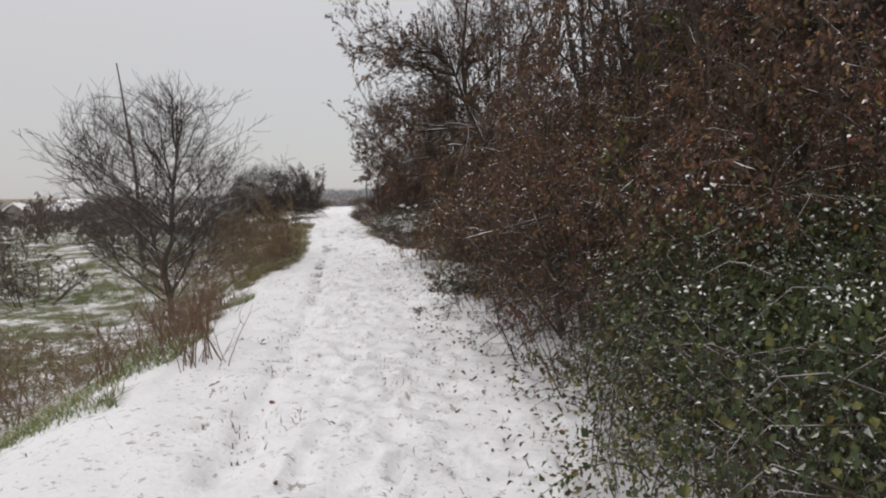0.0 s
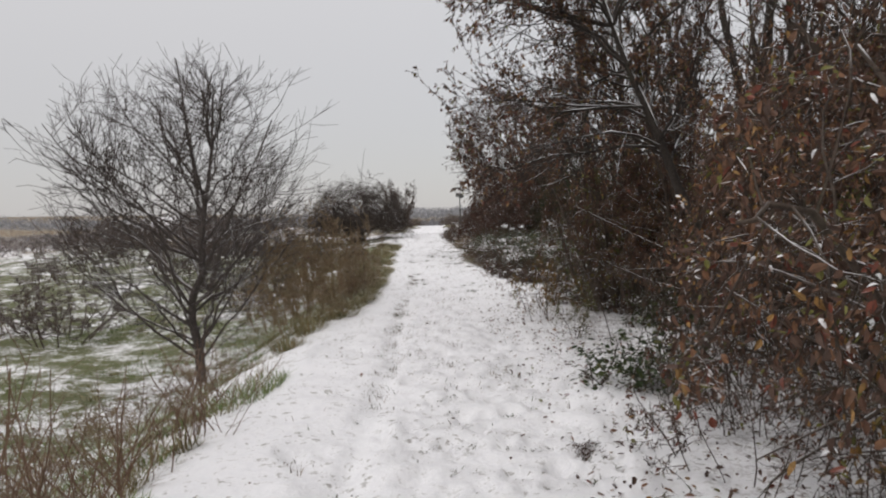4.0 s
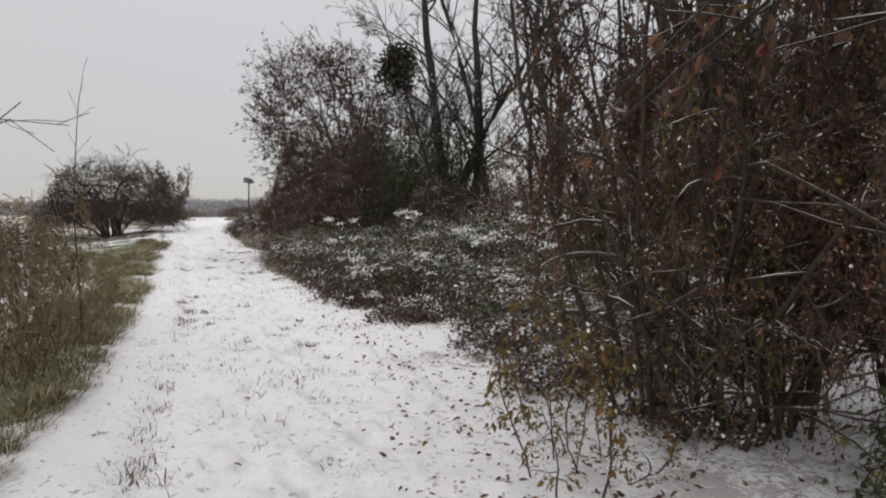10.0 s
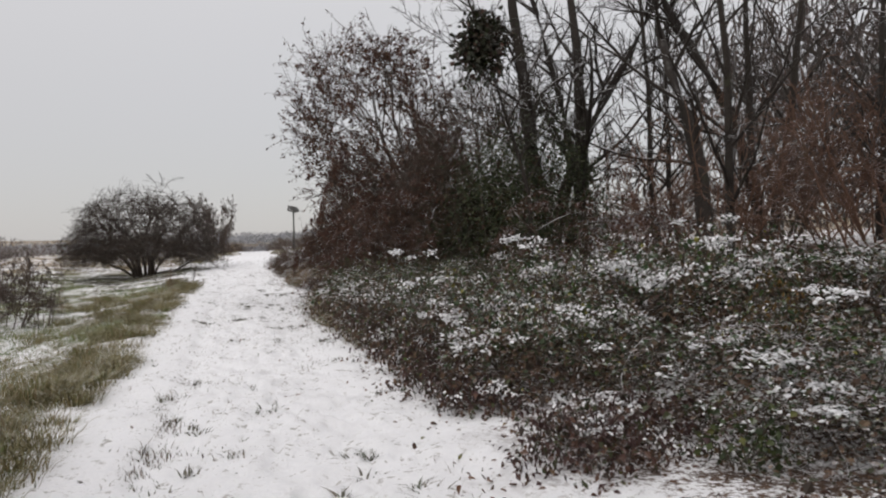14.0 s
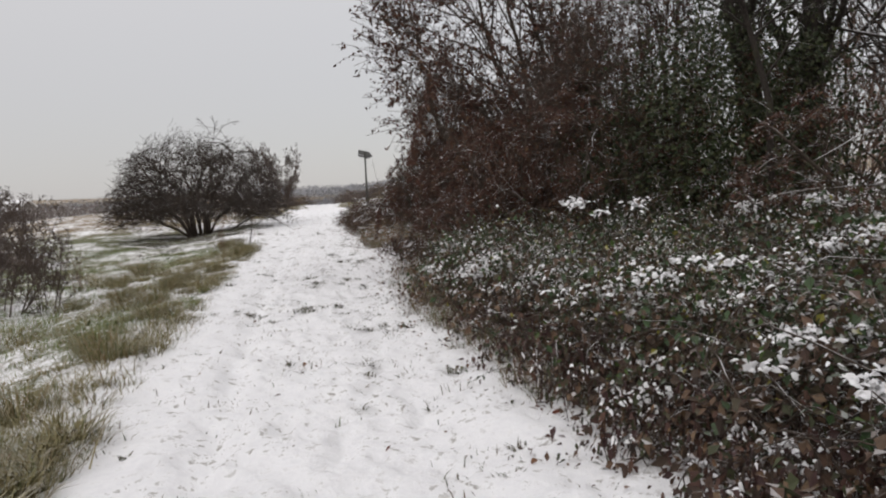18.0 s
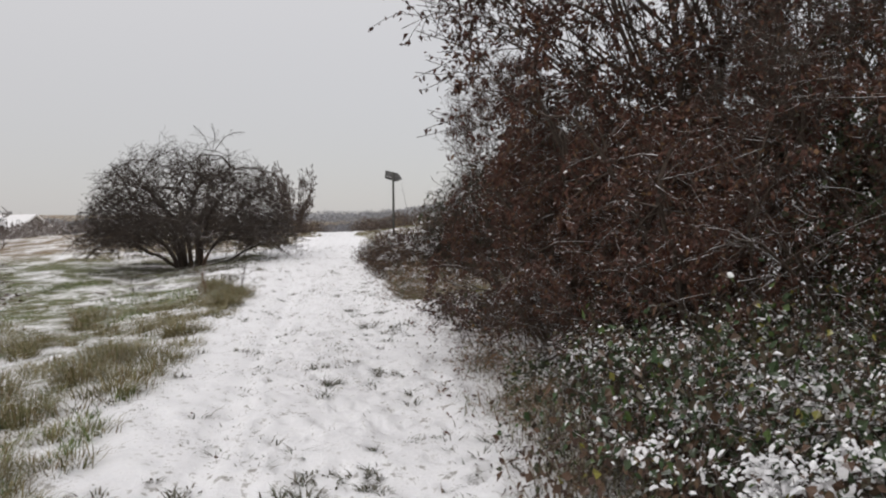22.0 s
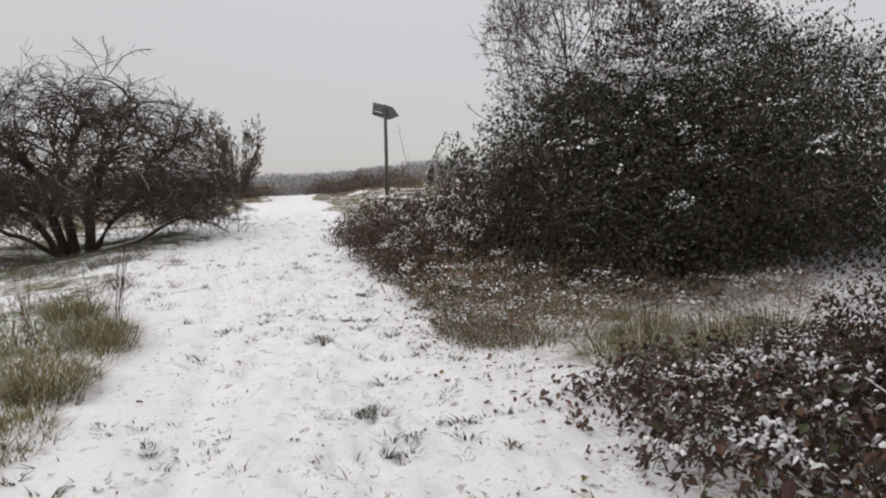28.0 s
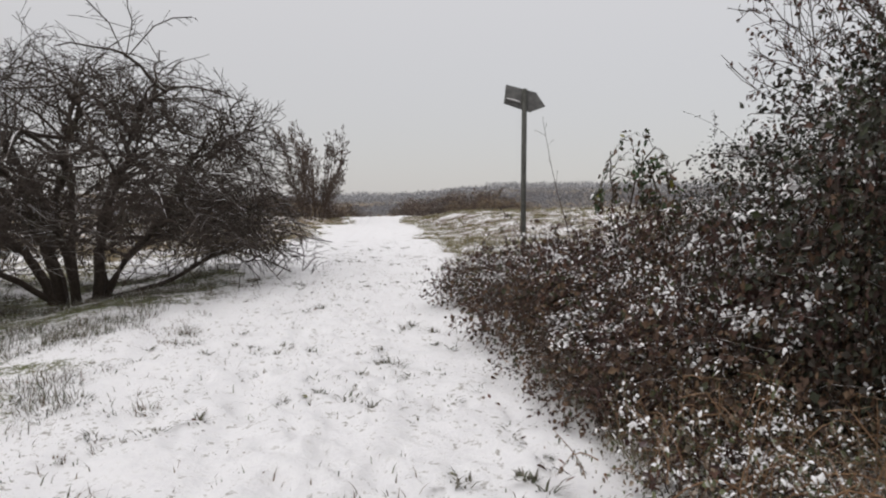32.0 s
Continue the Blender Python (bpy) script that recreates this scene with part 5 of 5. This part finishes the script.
many(bare_tree("field_thicket", 52, 3.1, 10, 0.55, bark_field, (10, 7, 5), (0.45, 0.5, 0.5), 0.008, 0.015, 0.06, 0.04, (25, 70), foot=0.6, fine=0.0085, box=(2.1, 2.1, 3.1), tipsize=2), "dense brown thicket of bare twigs across the field", "shrub", "field thickets",
     [(-10.7, 35.8, 140, 0.6, 0.72), (-20.5, 39, 0, 1.1, 1), (-17.6, 38.4, 80, 1, 0.95), (-14.8, 37.4, 160, 0.9, 0.85), (-22, 51.0, 240, 1.1, 1), (-24.5, 55, 300, 1.2, 0.9), (-27.5, 60, 30, 1.3, 1), (-31, 66, 110, 1.4, 1), (-24, 41.5, 200, 1.2, 1.1), (-8.6, 26.0, 100, 0.8, 0.55), (-18.0, 24.0, 20, 1.0, 0.8), (-11.5, 22.0, 250, 0.9, 0.6), (-13.4, 31, 40, 1, 0.75), (-12.0, 36.2, 300, 0.7, 0.8)])
many(bare_tree("undergrowth", 47, 3.2, 6, 0.45, bark_red, (8, 5, 4), (0.45, 0.5, 0.5), 0.007, 0.02, 0.15, 0.2, (30, 65), foot=0.3, fine=0.004), "bare reddish undergrowth between the trees", "shrub", "undergrowth",
     [(3.4, 24.0, 0, 1, 1), (5.6, 29.0, 80, 1.1, 1.1), (3.2, 35.5, 160, 1, 1.1), (7.2, 31.5, 240, 1.2, 1.2), (8.4, 23.0, 300, 1.1, 1.1), (5.0, 38.5, 30, 1.1, 1.1), (6.6, 20.6, 100, 1, 1.1), (10.5, 27.0, 200, 1.2, 1.3), (2.8, 29.6, 50, 1, 0.9), (4.3, 32.0, 130, 1.1, 1.1), (6.2, 34.0, 210, 1.1, 1.2), (8.8, 35.5, 290, 1.2, 1.3), (9.5, 30.6, 10, 1.2, 1.2), (4.2, 27.2, 90, 1, 0.9)])
many(bramble("brown_brush", 31, 1.4, 1.4, 1.3, 2600, leaf_brush, 20, (0.06, 0.15), 0.5, 0.5, leaf_brush, 40, bark_field), "clump of grey-brown brush in rough grass", "shrub", "brown brush",
     [(-11.5, 86.0, 20, 1.0, 0.9), (-9.9, 87.6, 110, 1.0, 1.15), (-7.9, 86.2, 200, 1.0, 1.2), (-6.2, 85.6, 60, 0.9, 0.7), (-13.4, 91.5, 290, 0.9, 1.0), (-16.6, 80.6, 150, 0.8, 0.8), (-18.0, 79.6, 240, 0.9, 1.1), (-19.7, 80.8, 330, 1.0, 1.2), (-21.6, 79.5, 80, 1.1, 1.3), (-23.6, 80.6, 10, 1.2, 1.3), (-16.4, 85.0, 40, 0.9, 0.8), (-15.4, 43.6, 70, 1.0, 0.55), (-17.4, 44.6, 160, 1.1, 0.6), (-19.4, 45.4, 250, 1.1, 0.7), (-21.5, 46.5, 340, 1.2, 0.7)])
tagged(scatter(bare_tree("broom_tree", 46, 4.1, 13, 0.34, bark_field, (16, 8, 5), (0.4, 0.45, 0.45), 0.007, 0.04, 0.08, 0.05, (12, 28), foot=0.35, fine=0.0085, tipsize=2), [(-15.8, 76, 0, 1, 1.2)])[0], "upright bare tree like a broom beside the path", "tree")

# ---- signpost ----
wood_grey, n, l, b = material("weathered_board", 0.85)
t = noise_node(n, l, 18, 5)
l.new(ramp(n, l, t.outputs[0], [(0.3, (0.10, 0.10, 0.10)), (0.7, (0.19, 0.19, 0.185))]), b.inputs["Base Color"])
pole_mat, n, l, b = material("dark_pole", 0.8)
t = noise_node(n, l, 25, 5)
l.new(ramp(n, l, t.outputs[0], [(0.3, (0.05, 0.05, 0.045)), (0.7, (0.11, 0.11, 0.10))]), b.inputs["Base Color"])


def prism(outline, depth, bevel=0.004):
    """A flat board of the given (x, z) outline, with softened edges."""
    bm = bmesh.new()
    f = bm.faces.new([bm.verts.new((x, -depth / 2, z)) for x, z in outline])
    out = bmesh.ops.extrude_face_region(bm, geom=[f])
    for v in out["geom"]:
        if isinstance(v, bmesh.types.BMVert):
            v.co.y += depth
    bmesh.ops.recalc_face_normals(bm, faces=bm.faces)
    bmesh.ops.bevel(bm, geom=bm.edges[:], offset=bevel, segments=1, affect="EDGES")
    return bm


def from_bm(name, bm, mat):
    me = bpy.data.meshes.new(name)
    bm.to_mesh(me)
    bm.free()
    me.materials.append(mat)
    return me


sign = new("signpost")
sign.matrix_basis = pose(-6.24, 50.8, seat(-6.24, 50.8), 0, 0, 0)
V, F = tubes(np.array([[[0, 0, -0.2], [0, 0, 1.2], [0.005, 0, 2.70], [0.005, 0, 2.705]]]), np.array([[0.036, 0.036, 0.033, 0.004]]), 10)
part("pole", to_mesh("pole", V, F, pole_mat), sign, "dark round pole")
board = part("board", from_bm("board", prism([(-0.255, -0.085), (0.09, -0.165), (0.285, -0.075), (0.15, 0.09), (-0.245, 0.155)], 0.03), wood_grey), sign, "grey arrow-shaped board")
board.matrix_basis = pose(0, 0.052, 2.585, 0, 4, 14)
rail = part("rail", from_bm("rail", prism([(-0.25, -0.012), (0.0, -0.012), (0.0, 0.012), (-0.25, 0.012)], 0.03), wood_grey), sign, "narrow batten with a line of snow")
rail.matrix_basis = pose(0, 0.022, 2.51, 0, 14, 14)
ledge = to_mesh("snow_line", *tubes(np.array([[[-0.235, 0, 0.014], [-0.16, 0, 0.018], [-0.09, 0, 0.016], [-0.04, 0, 0.013]]]), np.array([[0.004, 0.011, 0.010, 0.003]]), 6), snow_mat)
part("snow_line", ledge, rail)
for x in (-0.018, 0.022):
    V, F = tubes(np.array([[[x, -0.036, 2.60], [x, -0.03, 2.60]]]), np.array([[0.009, 0.009]]), 8)
    part("bolt", to_mesh("bolt", V, F, pole_mat), sign)
tagged(sign, "weathered signpost with an arrow-shaped board in brambles", "signpost")

# ---- rough grass, litter and debris ----
rg = np.random.default_rng(77)


def verge(count, lo, hi, near, far, patch, keep):
    y = rg.uniform(lo, hi, count)
    x = centre(y) - half(y) - near - (far - near) * rg.uniform(0, 1, count) ** 1.5
    ok = vnoise(x, y, patch, 31) * 0.7 + vnoise(x, y, patch * 0.3, 32) * 0.3 > keep
    return x[ok], y[ok]


x1, y1 = verge(1250, 22, 44, -0.1, 7, 0.7, 0.57)
x2, y2 = verge(420, 7, 24, 0.25, 5, 0.9, 0.56)
x8, y8 = verge(900, 17, 28, -0.12, 1.5, 0.5, 0.36)
x3, y3 = verge(500, 56, 84, 0.1, 7, 2.0, 0.35)
y4 = rg.uniform(43.5, 53, 300)
x4 = centre(y4) - half(y4) + 0.5 - rg.uniform(0, 4.2, 300)
x7, y7 = verge(750, 22, 43, 0.0, 2.6, 0.8, 0.54)
y5 = rg.uniform(54, 84, 1700)
x5 = centre(y5) + half(y5) + 0.2 + 9 * rg.uniform(0, 1, 1700) ** 1.3
x6, y6 = verge(180, 35, 45, 0.2, 3.5, 0.6, 0.55)
x, y = np.r_[x1, x2, x3, x5, x6, x7, x8], np.r_[y1, y2, y3, y5, y6, y7, y8]
V, F = joined([tufts(rg, x, y, 40, (0.04, 0.17), 0.15, 2.3, 0.004)])
xb, yb = verge(70, 23, 43.5, 0.1, 5.5, 0.8, 0.55)
V, F = joined([(V, F), tufts(rg, xb, yb, 150, (0.08, 0.28), 0.26, 2.0, 0.0035)])
tagged(new("dry_grass", to_mesh("dry_grass", V, F, grass_dry, False)), "tufts of straw-coloured dead grass on the bank", "grass", kind="stuff")
x1, y1 = verge(64000, 22, 48, 0.0, 8, 1.4, 0.57)
x2, y2 = verge(46000, 7, 24, 0.1, 8, 1.6, 0.5)
x, y = np.r_[x1, x2], np.r_[y1, y2]
V, F = blades(rg, x, y, rg.uniform(0.04, 0.13, len(x)), 1.8, 0.005)
tagged(new("green_grass", to_mesh("green_grass", V, F, grass_green, False)), "flattened green grass showing through the snow", "grass", kind="stuff")

# grass poking through the trodden snow, and tall grass before the ivy bush
y = np.r_[rg.uniform(0, 58, 26000), rg.uniform(12, 27, 2500)]
x = centre(y) + rg.normal(0.1, 0.85, len(y)) * half(y)
x[26000:] = centre(y[26000:]) - 0.62 + rg.normal(0, 0.07, 2500)
ok = (vnoise(x, y, 0.35, 41) > 0.68 - 0.11 * smooth(y, 34, 42)) & (np.abs(x - centre(y)) < half(y) + 0.6)
ok[26000:] |= rg.random(2500) < 0.45
V, F = joined([blades(rg, x[ok], y[ok], rg.uniform(0.025, 0.075, ok.sum()), 1.4, 0.0032), tufts(rg, x4, y4, 36, (0.03, 0.1), 0.11, 2.2, 0.003)])
tagged(new("path_grass", to_mesh("path_grass", V, F, grass_weed, False)), "thin grass blades poking through trodden snow", "grass", kind="stuff")
y = np.r_[rg.uniform(0, 34, 700), rg.uniform(30, 62, 1300)]
u = rg.normal(0.15, 0.75, len(y))
ok = (vnoise(u, y, 0.9, 47) > 0.36) & (np.abs(u) < 1.25)
x, y = (centre(y) + u * half(y))[ok], y[ok]
near = y < 21
V, F = joined([tufts(rg, x[near], y[near], 10, (0.01, 0.03), 0.05, 3.4, 0.005), tufts(rg, x[~near], y[~near], 20, (0.015, 0.06), 0.07, 2.8, 0.006)])
tagged(new("trodden_tufts", to_mesh("trodden_tufts", V, F, grass_frost, False)), "small flattened grey-green tufts in the trodden snow", "grass", kind="stuff")
y = rg.uniform(45.5, 54.5, 1100)
x = centre(y) - half(y) - 0.1 - 4.6 * rg.uniform(0, 1, len(y)) ** 0.8
ok = vnoise(x, y, 0.9, 53) + 0.3 * smooth(y, 48, 51) > 0.62
V, F = tufts(rg, x[ok], y[ok], 26, (0.03, 0.15), 0.15, 2.0, 0.0035)
tagged(new("frosted_grass", to_mesh("frosted_grass", V, F, grass_frost, False)), "grey-tan grass tufts before the dome-shaped thorn", "grass", kind="stuff")
y = rg.uniform(42.2, 47.5, 300)
x = centre(y) + half(y) + 0.15 + rg.uniform(0.0, 2.4, len(y)) * np.interp(y, [40.6, 43, 47.5], [1, 0.9, 0.3])
ok = vnoise(x, y, 0.8, 43) > 0.3
ye = rg.uniform(28, 35, 150)
xe = centre(ye) + half(ye) + rg.normal(0.35, 0.2, 150)
V, F = tufts(rg, np.r_[x[ok], xe], np.r_[y[ok], ye], 40, (0.05, 0.26), 0.16, 1.9, 0.0035)
tagged(new("weedy_grass", to_mesh("weedy_grass", V, F, grass_bank, False)), "withered brown and olive weeds before the ivy bush", "grass", kind="stuff")

y = rg.uniform(0, 55, 6500)
u = half(y) - 0.5 + rg.gamma(2.0, 0.6, len(y))
u[:260] = rg.uniform(-1.2, 1.4, 260)
y[260:1300] = rg.uniform(4, 19, 1040)
u[260:1300] = half(y[260:1300]) - 0.8 + rg.gamma(1.6, 0.4, 1040)
x = centre(y) + u
pos = np.stack([x, y, land(x, y) + rg.uniform(0.0, 0.03, len(y))], 1)
V, F = leaves(rg, pos, rg.normal(0, 1, pos.shape) * [1, 1, 0.3], rg.normal(0, 0.4, pos.shape) + [0, 0, 1], rg.uniform(0.02, 0.06, len(y)), 0.55, 0.2, 0.4)
litter_mat = leaf_material("fallen_leaves", BROWN, 0.99, 1.0, 0.0)
tagged(new("fallen_leaves", to_mesh("fallen_leaves", V, F, litter_mat, False)), "brown leaves fallen on the snow", "leaves", kind="stuff")

# saplings and suckers standing in the snow under the shrubs
many(stalks("sapling_stems", 61, 16, 1.5, 0.6, 0.35, bark_dark, 4), "thin dark saplings rising from the snow", "saplings", "saplings",
     [edge(12.6, 1.3, 0), (1.6, 13.4, 100, 0.9, 0.8), (1.9, 14.4, 170, 1, 1.0), (1.2, 14.9, 240, 1, 0.6), edge(15.9, 2.2, 140, 1.2, 1.3), edge(13.4, 2.6, 210, 1.1, 1.1), edge(17.2, 2.8, 280, 1.2, 1.2), edge(33.2, 1.0, 20, 1, 0.7), edge(22.0, 2.0, 90, 1, 0.8)])

# ---- far hedges and woods ----
def belt(name, seed, pts, h, depth, count, mat, label, size, thin=0.35, upright=1.0):
    rng = np.random.default_rng(seed)
    p = np.array(pts, float)
    s = rng.uniform(0, len(p) - 1, count)
    k = np.minimum(s.astype(int), len(p) - 2)
    f = (s - k)[:, None]
    q = p[k] * (1 - f) + p[k + 1] * f
    x, y = q[:, 0] + rng.normal(0, depth, count), q[:, 1] + rng.normal(0, depth, count)
    top = h * (0.45 + 0.8 * vnoise(x, y, h * 1.5, seed))
    z = land(x, y) + top * rng.uniform(0, 1, count) ** 0.8
    pos = np.stack([x, y, z], 1)
    V, F = leaves(rng, pos, rng.normal(0, 0.5, pos.shape) + [0, 0, upright], rng.normal(0, 1, pos.shape), rng.uniform(0.5, 1.4, count) * size, thin, 0.1, 0.2, True)
    tagged(new(name, to_mesh(name, V, F, mat, False)), label, "woodland", kind="stuff")


# aerial haze painted into the base colour: far trees paler and bluer
far_mat = leaf_material("hazed_far_trees", [(0, (0.36, 0.37, 0.40)), (0.4, (0.42, 0.43, 0.455)), (0.7, (0.32, 0.33, 0.36))], 0.3, 0.9, 0.5)
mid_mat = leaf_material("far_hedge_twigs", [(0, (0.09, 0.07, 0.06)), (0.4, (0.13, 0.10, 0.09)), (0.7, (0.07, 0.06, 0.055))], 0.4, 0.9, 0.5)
# hedge twigs lightened too, distance haze put into their colour
haze_mat = leaf_material("hazed_hedge_twigs", [(0, (0.22, 0.19, 0.18)), (0.4, (0.28, 0.25, 0.235)), (0.7, (0.19, 0.165, 0.155))], 0.4, 0.9, 0.5)
belt("far_woods", 71, [(-900, 900), (-420, 1000), (-100, 1050), (400, 1000)], 9, 45, 60000, far_mat, "snow-dusted woods on distant hills, haze painted into their colour", 2.2, 0.6, 0.2)
# the hill's blue-grey also holds painted haze
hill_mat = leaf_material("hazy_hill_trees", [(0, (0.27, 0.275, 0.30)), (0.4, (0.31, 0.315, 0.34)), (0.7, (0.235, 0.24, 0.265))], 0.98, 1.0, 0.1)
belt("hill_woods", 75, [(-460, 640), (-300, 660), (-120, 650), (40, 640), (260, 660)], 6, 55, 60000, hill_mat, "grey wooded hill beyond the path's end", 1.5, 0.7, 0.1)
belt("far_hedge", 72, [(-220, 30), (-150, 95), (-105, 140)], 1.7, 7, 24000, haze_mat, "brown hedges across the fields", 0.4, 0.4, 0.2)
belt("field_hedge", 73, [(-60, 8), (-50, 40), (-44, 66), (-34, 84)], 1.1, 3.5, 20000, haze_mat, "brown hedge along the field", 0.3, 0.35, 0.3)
belt("wood_screen", 74, [(18, -10), (19, 15), (20, 40), (16, 55)], 9, 3.0, 36000, mid_mat, "thick leafless woodland behind the path", 0.9, 0.09)

# ---- farm houses beyond the fields ----
plaster, n, l, b = material("grey_render", 0.9)
l.new(ramp(n, l, noise_node(n, l, 0.8, 4).outputs[0], [(0.3, (0.20, 0.19, 0.185)), (0.7, (0.30, 0.285, 0.275))]), b.inputs["Base Color"])
dark_pane, n, l, b = material("dark_window_glass", 0.15)
l.new(ramp(n, l, noise_node(n, l, 0.5, 2).outputs[0], [(0.4, (0.04, 0.045, 0.05)), (0.6, (0.06, 0.065, 0.07))]), b.inputs["Base Color"])


def farm_house(length, width, eaves, ridge):
    ob = new("farm_house")
    a, c = width / 2, length / 2
    body = prism([(-a, -0.6), (a, -0.6), (a, eaves), (0, ridge), (-a, eaves)], length, 0.03)
    part("wall", from_bm("wall", body, plaster), ob)
    up = (ridge - eaves) / a
    over = a + 0.5
    low = ridge - up * over
    roof = prism([(-over, low + 0.03), (0, ridge + 0.03), (over, low + 0.03), (over, low + 0.4), (0, ridge + 0.42), (-over, low + 0.4)], length + 0.8, 0.05)
    part("roof", from_bm("roof", roof, snow_mat), ob, "snow-covered gable roof")
    part("chimney", from_bm("chimney", prism([(-0.35, eaves), (0.35, eaves), (0.35, ridge + 1.0), (-0.35, ridge + 1.0)], 0.7, 0.03), plaster), ob).location = (0, c * 0.5, 0)
    for s in (-1, 1):
        for k in range(4):
            w = part("window", from_bm("window", prism([(-0.5, -0.6), (0.5, -0.6), (0.5, 0.6), (-0.5, 0.6)], 0.1, 0.01), dark_pane), ob)
            w.matrix_basis = pose(s * (a + 0.01), (k - 1.5) * length / 4.4, eaves * 0.55, 0, 0, 90)
    for k in (-1, 1):
        w = part("window", from_bm("window", prism([(-0.45, -0.55), (0.45, -0.55), (0.45, 0.55), (-0.45, 0.55)], 0.1, 0.01), dark_pane), ob)
        w.matrix_basis = pose(k * a * 0.4, -c - 0.01, eaves * 0.6, 0, 0, 0)
    return ob


for x, y, turn, size in ((-88, 160, 60, (12, 9, 4.2, 7.6)), (-104, 166, 20, (11, 9, 4.0, 7.4))):
    house = farm_house(*size)
    house.matrix_basis = pose(x, y, seat(x, y), 0, 0, turn)
    tagged(house, "distant low grey farm house under a snow-covered roof", "house", "farm houses")



# ---- tussocks, a slender sapling and fallen boughs ----
def tussock(seed, spread, tall):
    rng = np.random.default_rng(seed)
    ob = new("grass_tussock")
    n = 420
    a, r = rng.uniform(0, 6.3, n), spread * np.sqrt(rng.uniform(0, 1, n))
    h = tall * rng.uniform(0.4, 1.1, n)
    d = np.stack([np.cos(a), np.sin(a), 0 * a], 1)
    s = np.stack([-np.sin(a), np.cos(a), 0 * a], 1) * rng.uniform(0.0015, 0.0035, n)[:, None]
    foot = d * r[:, None]
    out = (0.4 + 1.1 * rng.uniform(0, 1, n))[:, None] * h[:, None]
    m = foot + d * out * 0.4 + np.array([0, 0, 0.75]) * h[:, None]
    tip = foot + d * out * 1.1 + np.array([0, 0, 1.0]) * (h * rng.uniform(0.35, 0.95, n))[:, None]
    V = np.stack([foot - s, foot + s, m + s * 0.8, m - s * 0.8, tip], 1).reshape(-1, 3)
    i = np.arange(n)[:, None] * 5
    part("crown", to_mesh("crown", V, [i + [0, 1, 2, 3], i + [3, 2, 4]], grass_tawny, False), ob)
    return ob


many(tussock(81, 0.26, 0.34), "tawny tussock of dead grass at the path's edge", "grass", "grass tussocks",
     [(-8.3, 42.6, 0, 1, 1), (-8.6, 43.0, 50, 0.9, 0.8), (-8.1, 41.2, 150, 1, 0.9), (-9.2, 43.9, 300, 1.1, 1), (-9.5, 44.3, 20, 0.9, 0.8),
      (-7.7, 36.3, 70, 1, 0.9), (-7.9, 36.8, 120, 0.8, 0.8), (-7.5, 35.4, 170, 0.9, 0.9), (-8.1, 35.0, 220, 1, 1), (-7.3, 34.2, 270, 0.8, 0.8), (-10.7, 41.5, 320, 1.2, 1), (-4.05, 41.7, 40, 1.0, 0.6), (-3.75, 41.5, 140, 1.0, 0.6), (-3.4, 41.9, 250, 1.0, 0.6), (-3.0, 42.3, 20, 1.2, 1.0), (-3.6, 42.5, 110, 1.1, 0.9), (-2.4, 42.5, 200, 1.2, 1.0)]
     + [(-10.2, 40.4, 30, 1.1, 1), (-9.8, 38.4, 80, 1, 0.9),
      edge(27.2, -0.3, 130), edge(28.6, -0.5, 180, 0.9, 0.9), edge(30.1, -0.3, 230, 1, 0.9), edge(31.4, -0.8, 280), edge(32.6, -0.4, 330, 0.9, 0.8), edge(25.6, -0.4, 40, 1, 1), edge(24.3, -0.5, 90, 1, 1.1), edge(16.4, -0.4, 140, 0.9, 0.9), edge(15.2, -0.5, 190, 0.8, 0.8)])
many(stalks("thin_sapling", 63, 7, 0.95, 0.12, 0.25, bark_dark, 3), "small bare twiggy sapling among the tussocks", "sapling", "thin saplings", [(-8.6, 43.4, 0, 1, 1), (-3.85, 41.2, 100, 0.6, 1.05)])


def whip(name, seed, length, girth, way):
    """One long bare stem with a few side twigs."""
    rng = np.random.default_rng(seed)
    ob = new(name)
    P, R = grow(rng, np.zeros((1, 3)), np.array([way], float), np.array([length]), np.array([girth]), 12, 0.06, 0.0, 0.3)
    Q, q = grow(rng, *sprout(rng, P, R, 9, 0.25, 1.0, 20, 50, 0.16, 0.5), 4, 0.15, 0.02)
    limbs("stem", P, R, 6, bark_dark, ob)
    V, F = tubes(Q, np.maximum(q, 0.0025), 4)
    part("crown", to_mesh("crown", V, F, bark_dark), ob)
    return ob, P, R


slim, _, _ = whip("slender_sapling", 91, 2.95, 0.011, (-0.03, 0.0, 1.0))
tagged(scatter(slim, [(-4.15, 22.1, 0, 1, 1)])[0], "tall slender bare sapling rising out of the thicket", "sapling")
stalk, _, _ = whip("tall_stalk", 92, 2.3, 0.009, (0.0, 0.0, 1.0))
tagged(scatter(stalk, [edge(51.2, 1.55, 0)])[0], "thin tall dead stalk standing above the brambles", "stalk")


def fallen(seed, x, y, turn, length, rise):
    ob, P, R = whip("fallen_branch", seed, length, 0.022, (1.0, 0.0, rise))
    Q = P.copy()
    Q[..., 2] += R * 0.8
    V, F = tubes(Q[:, 1:], R[:, 1:] * 0.5, 5)
    part("snow_dusting", to_mesh("snow_dusting", V, F, snow_mat), ob, "line of snow along the branch")
    ob.matrix_basis = pose(x, y, seat(x, y) + 0.05, 0, 0, turn)
    tagged(ob, "dead branch lined with snow among the shrubs", "branch", "fallen branches")


for spot in ((101, -2.8, 37.9, 112, 2.0, -0.01), (103, 2.2, 14.6, 130, 1.4, 0.05), (104, 3.95, 16.6, 171, 3.9, 0.40), (105, 2.4, 16.9, 192, 2.0, 0.41)):
    fallen(*spot)
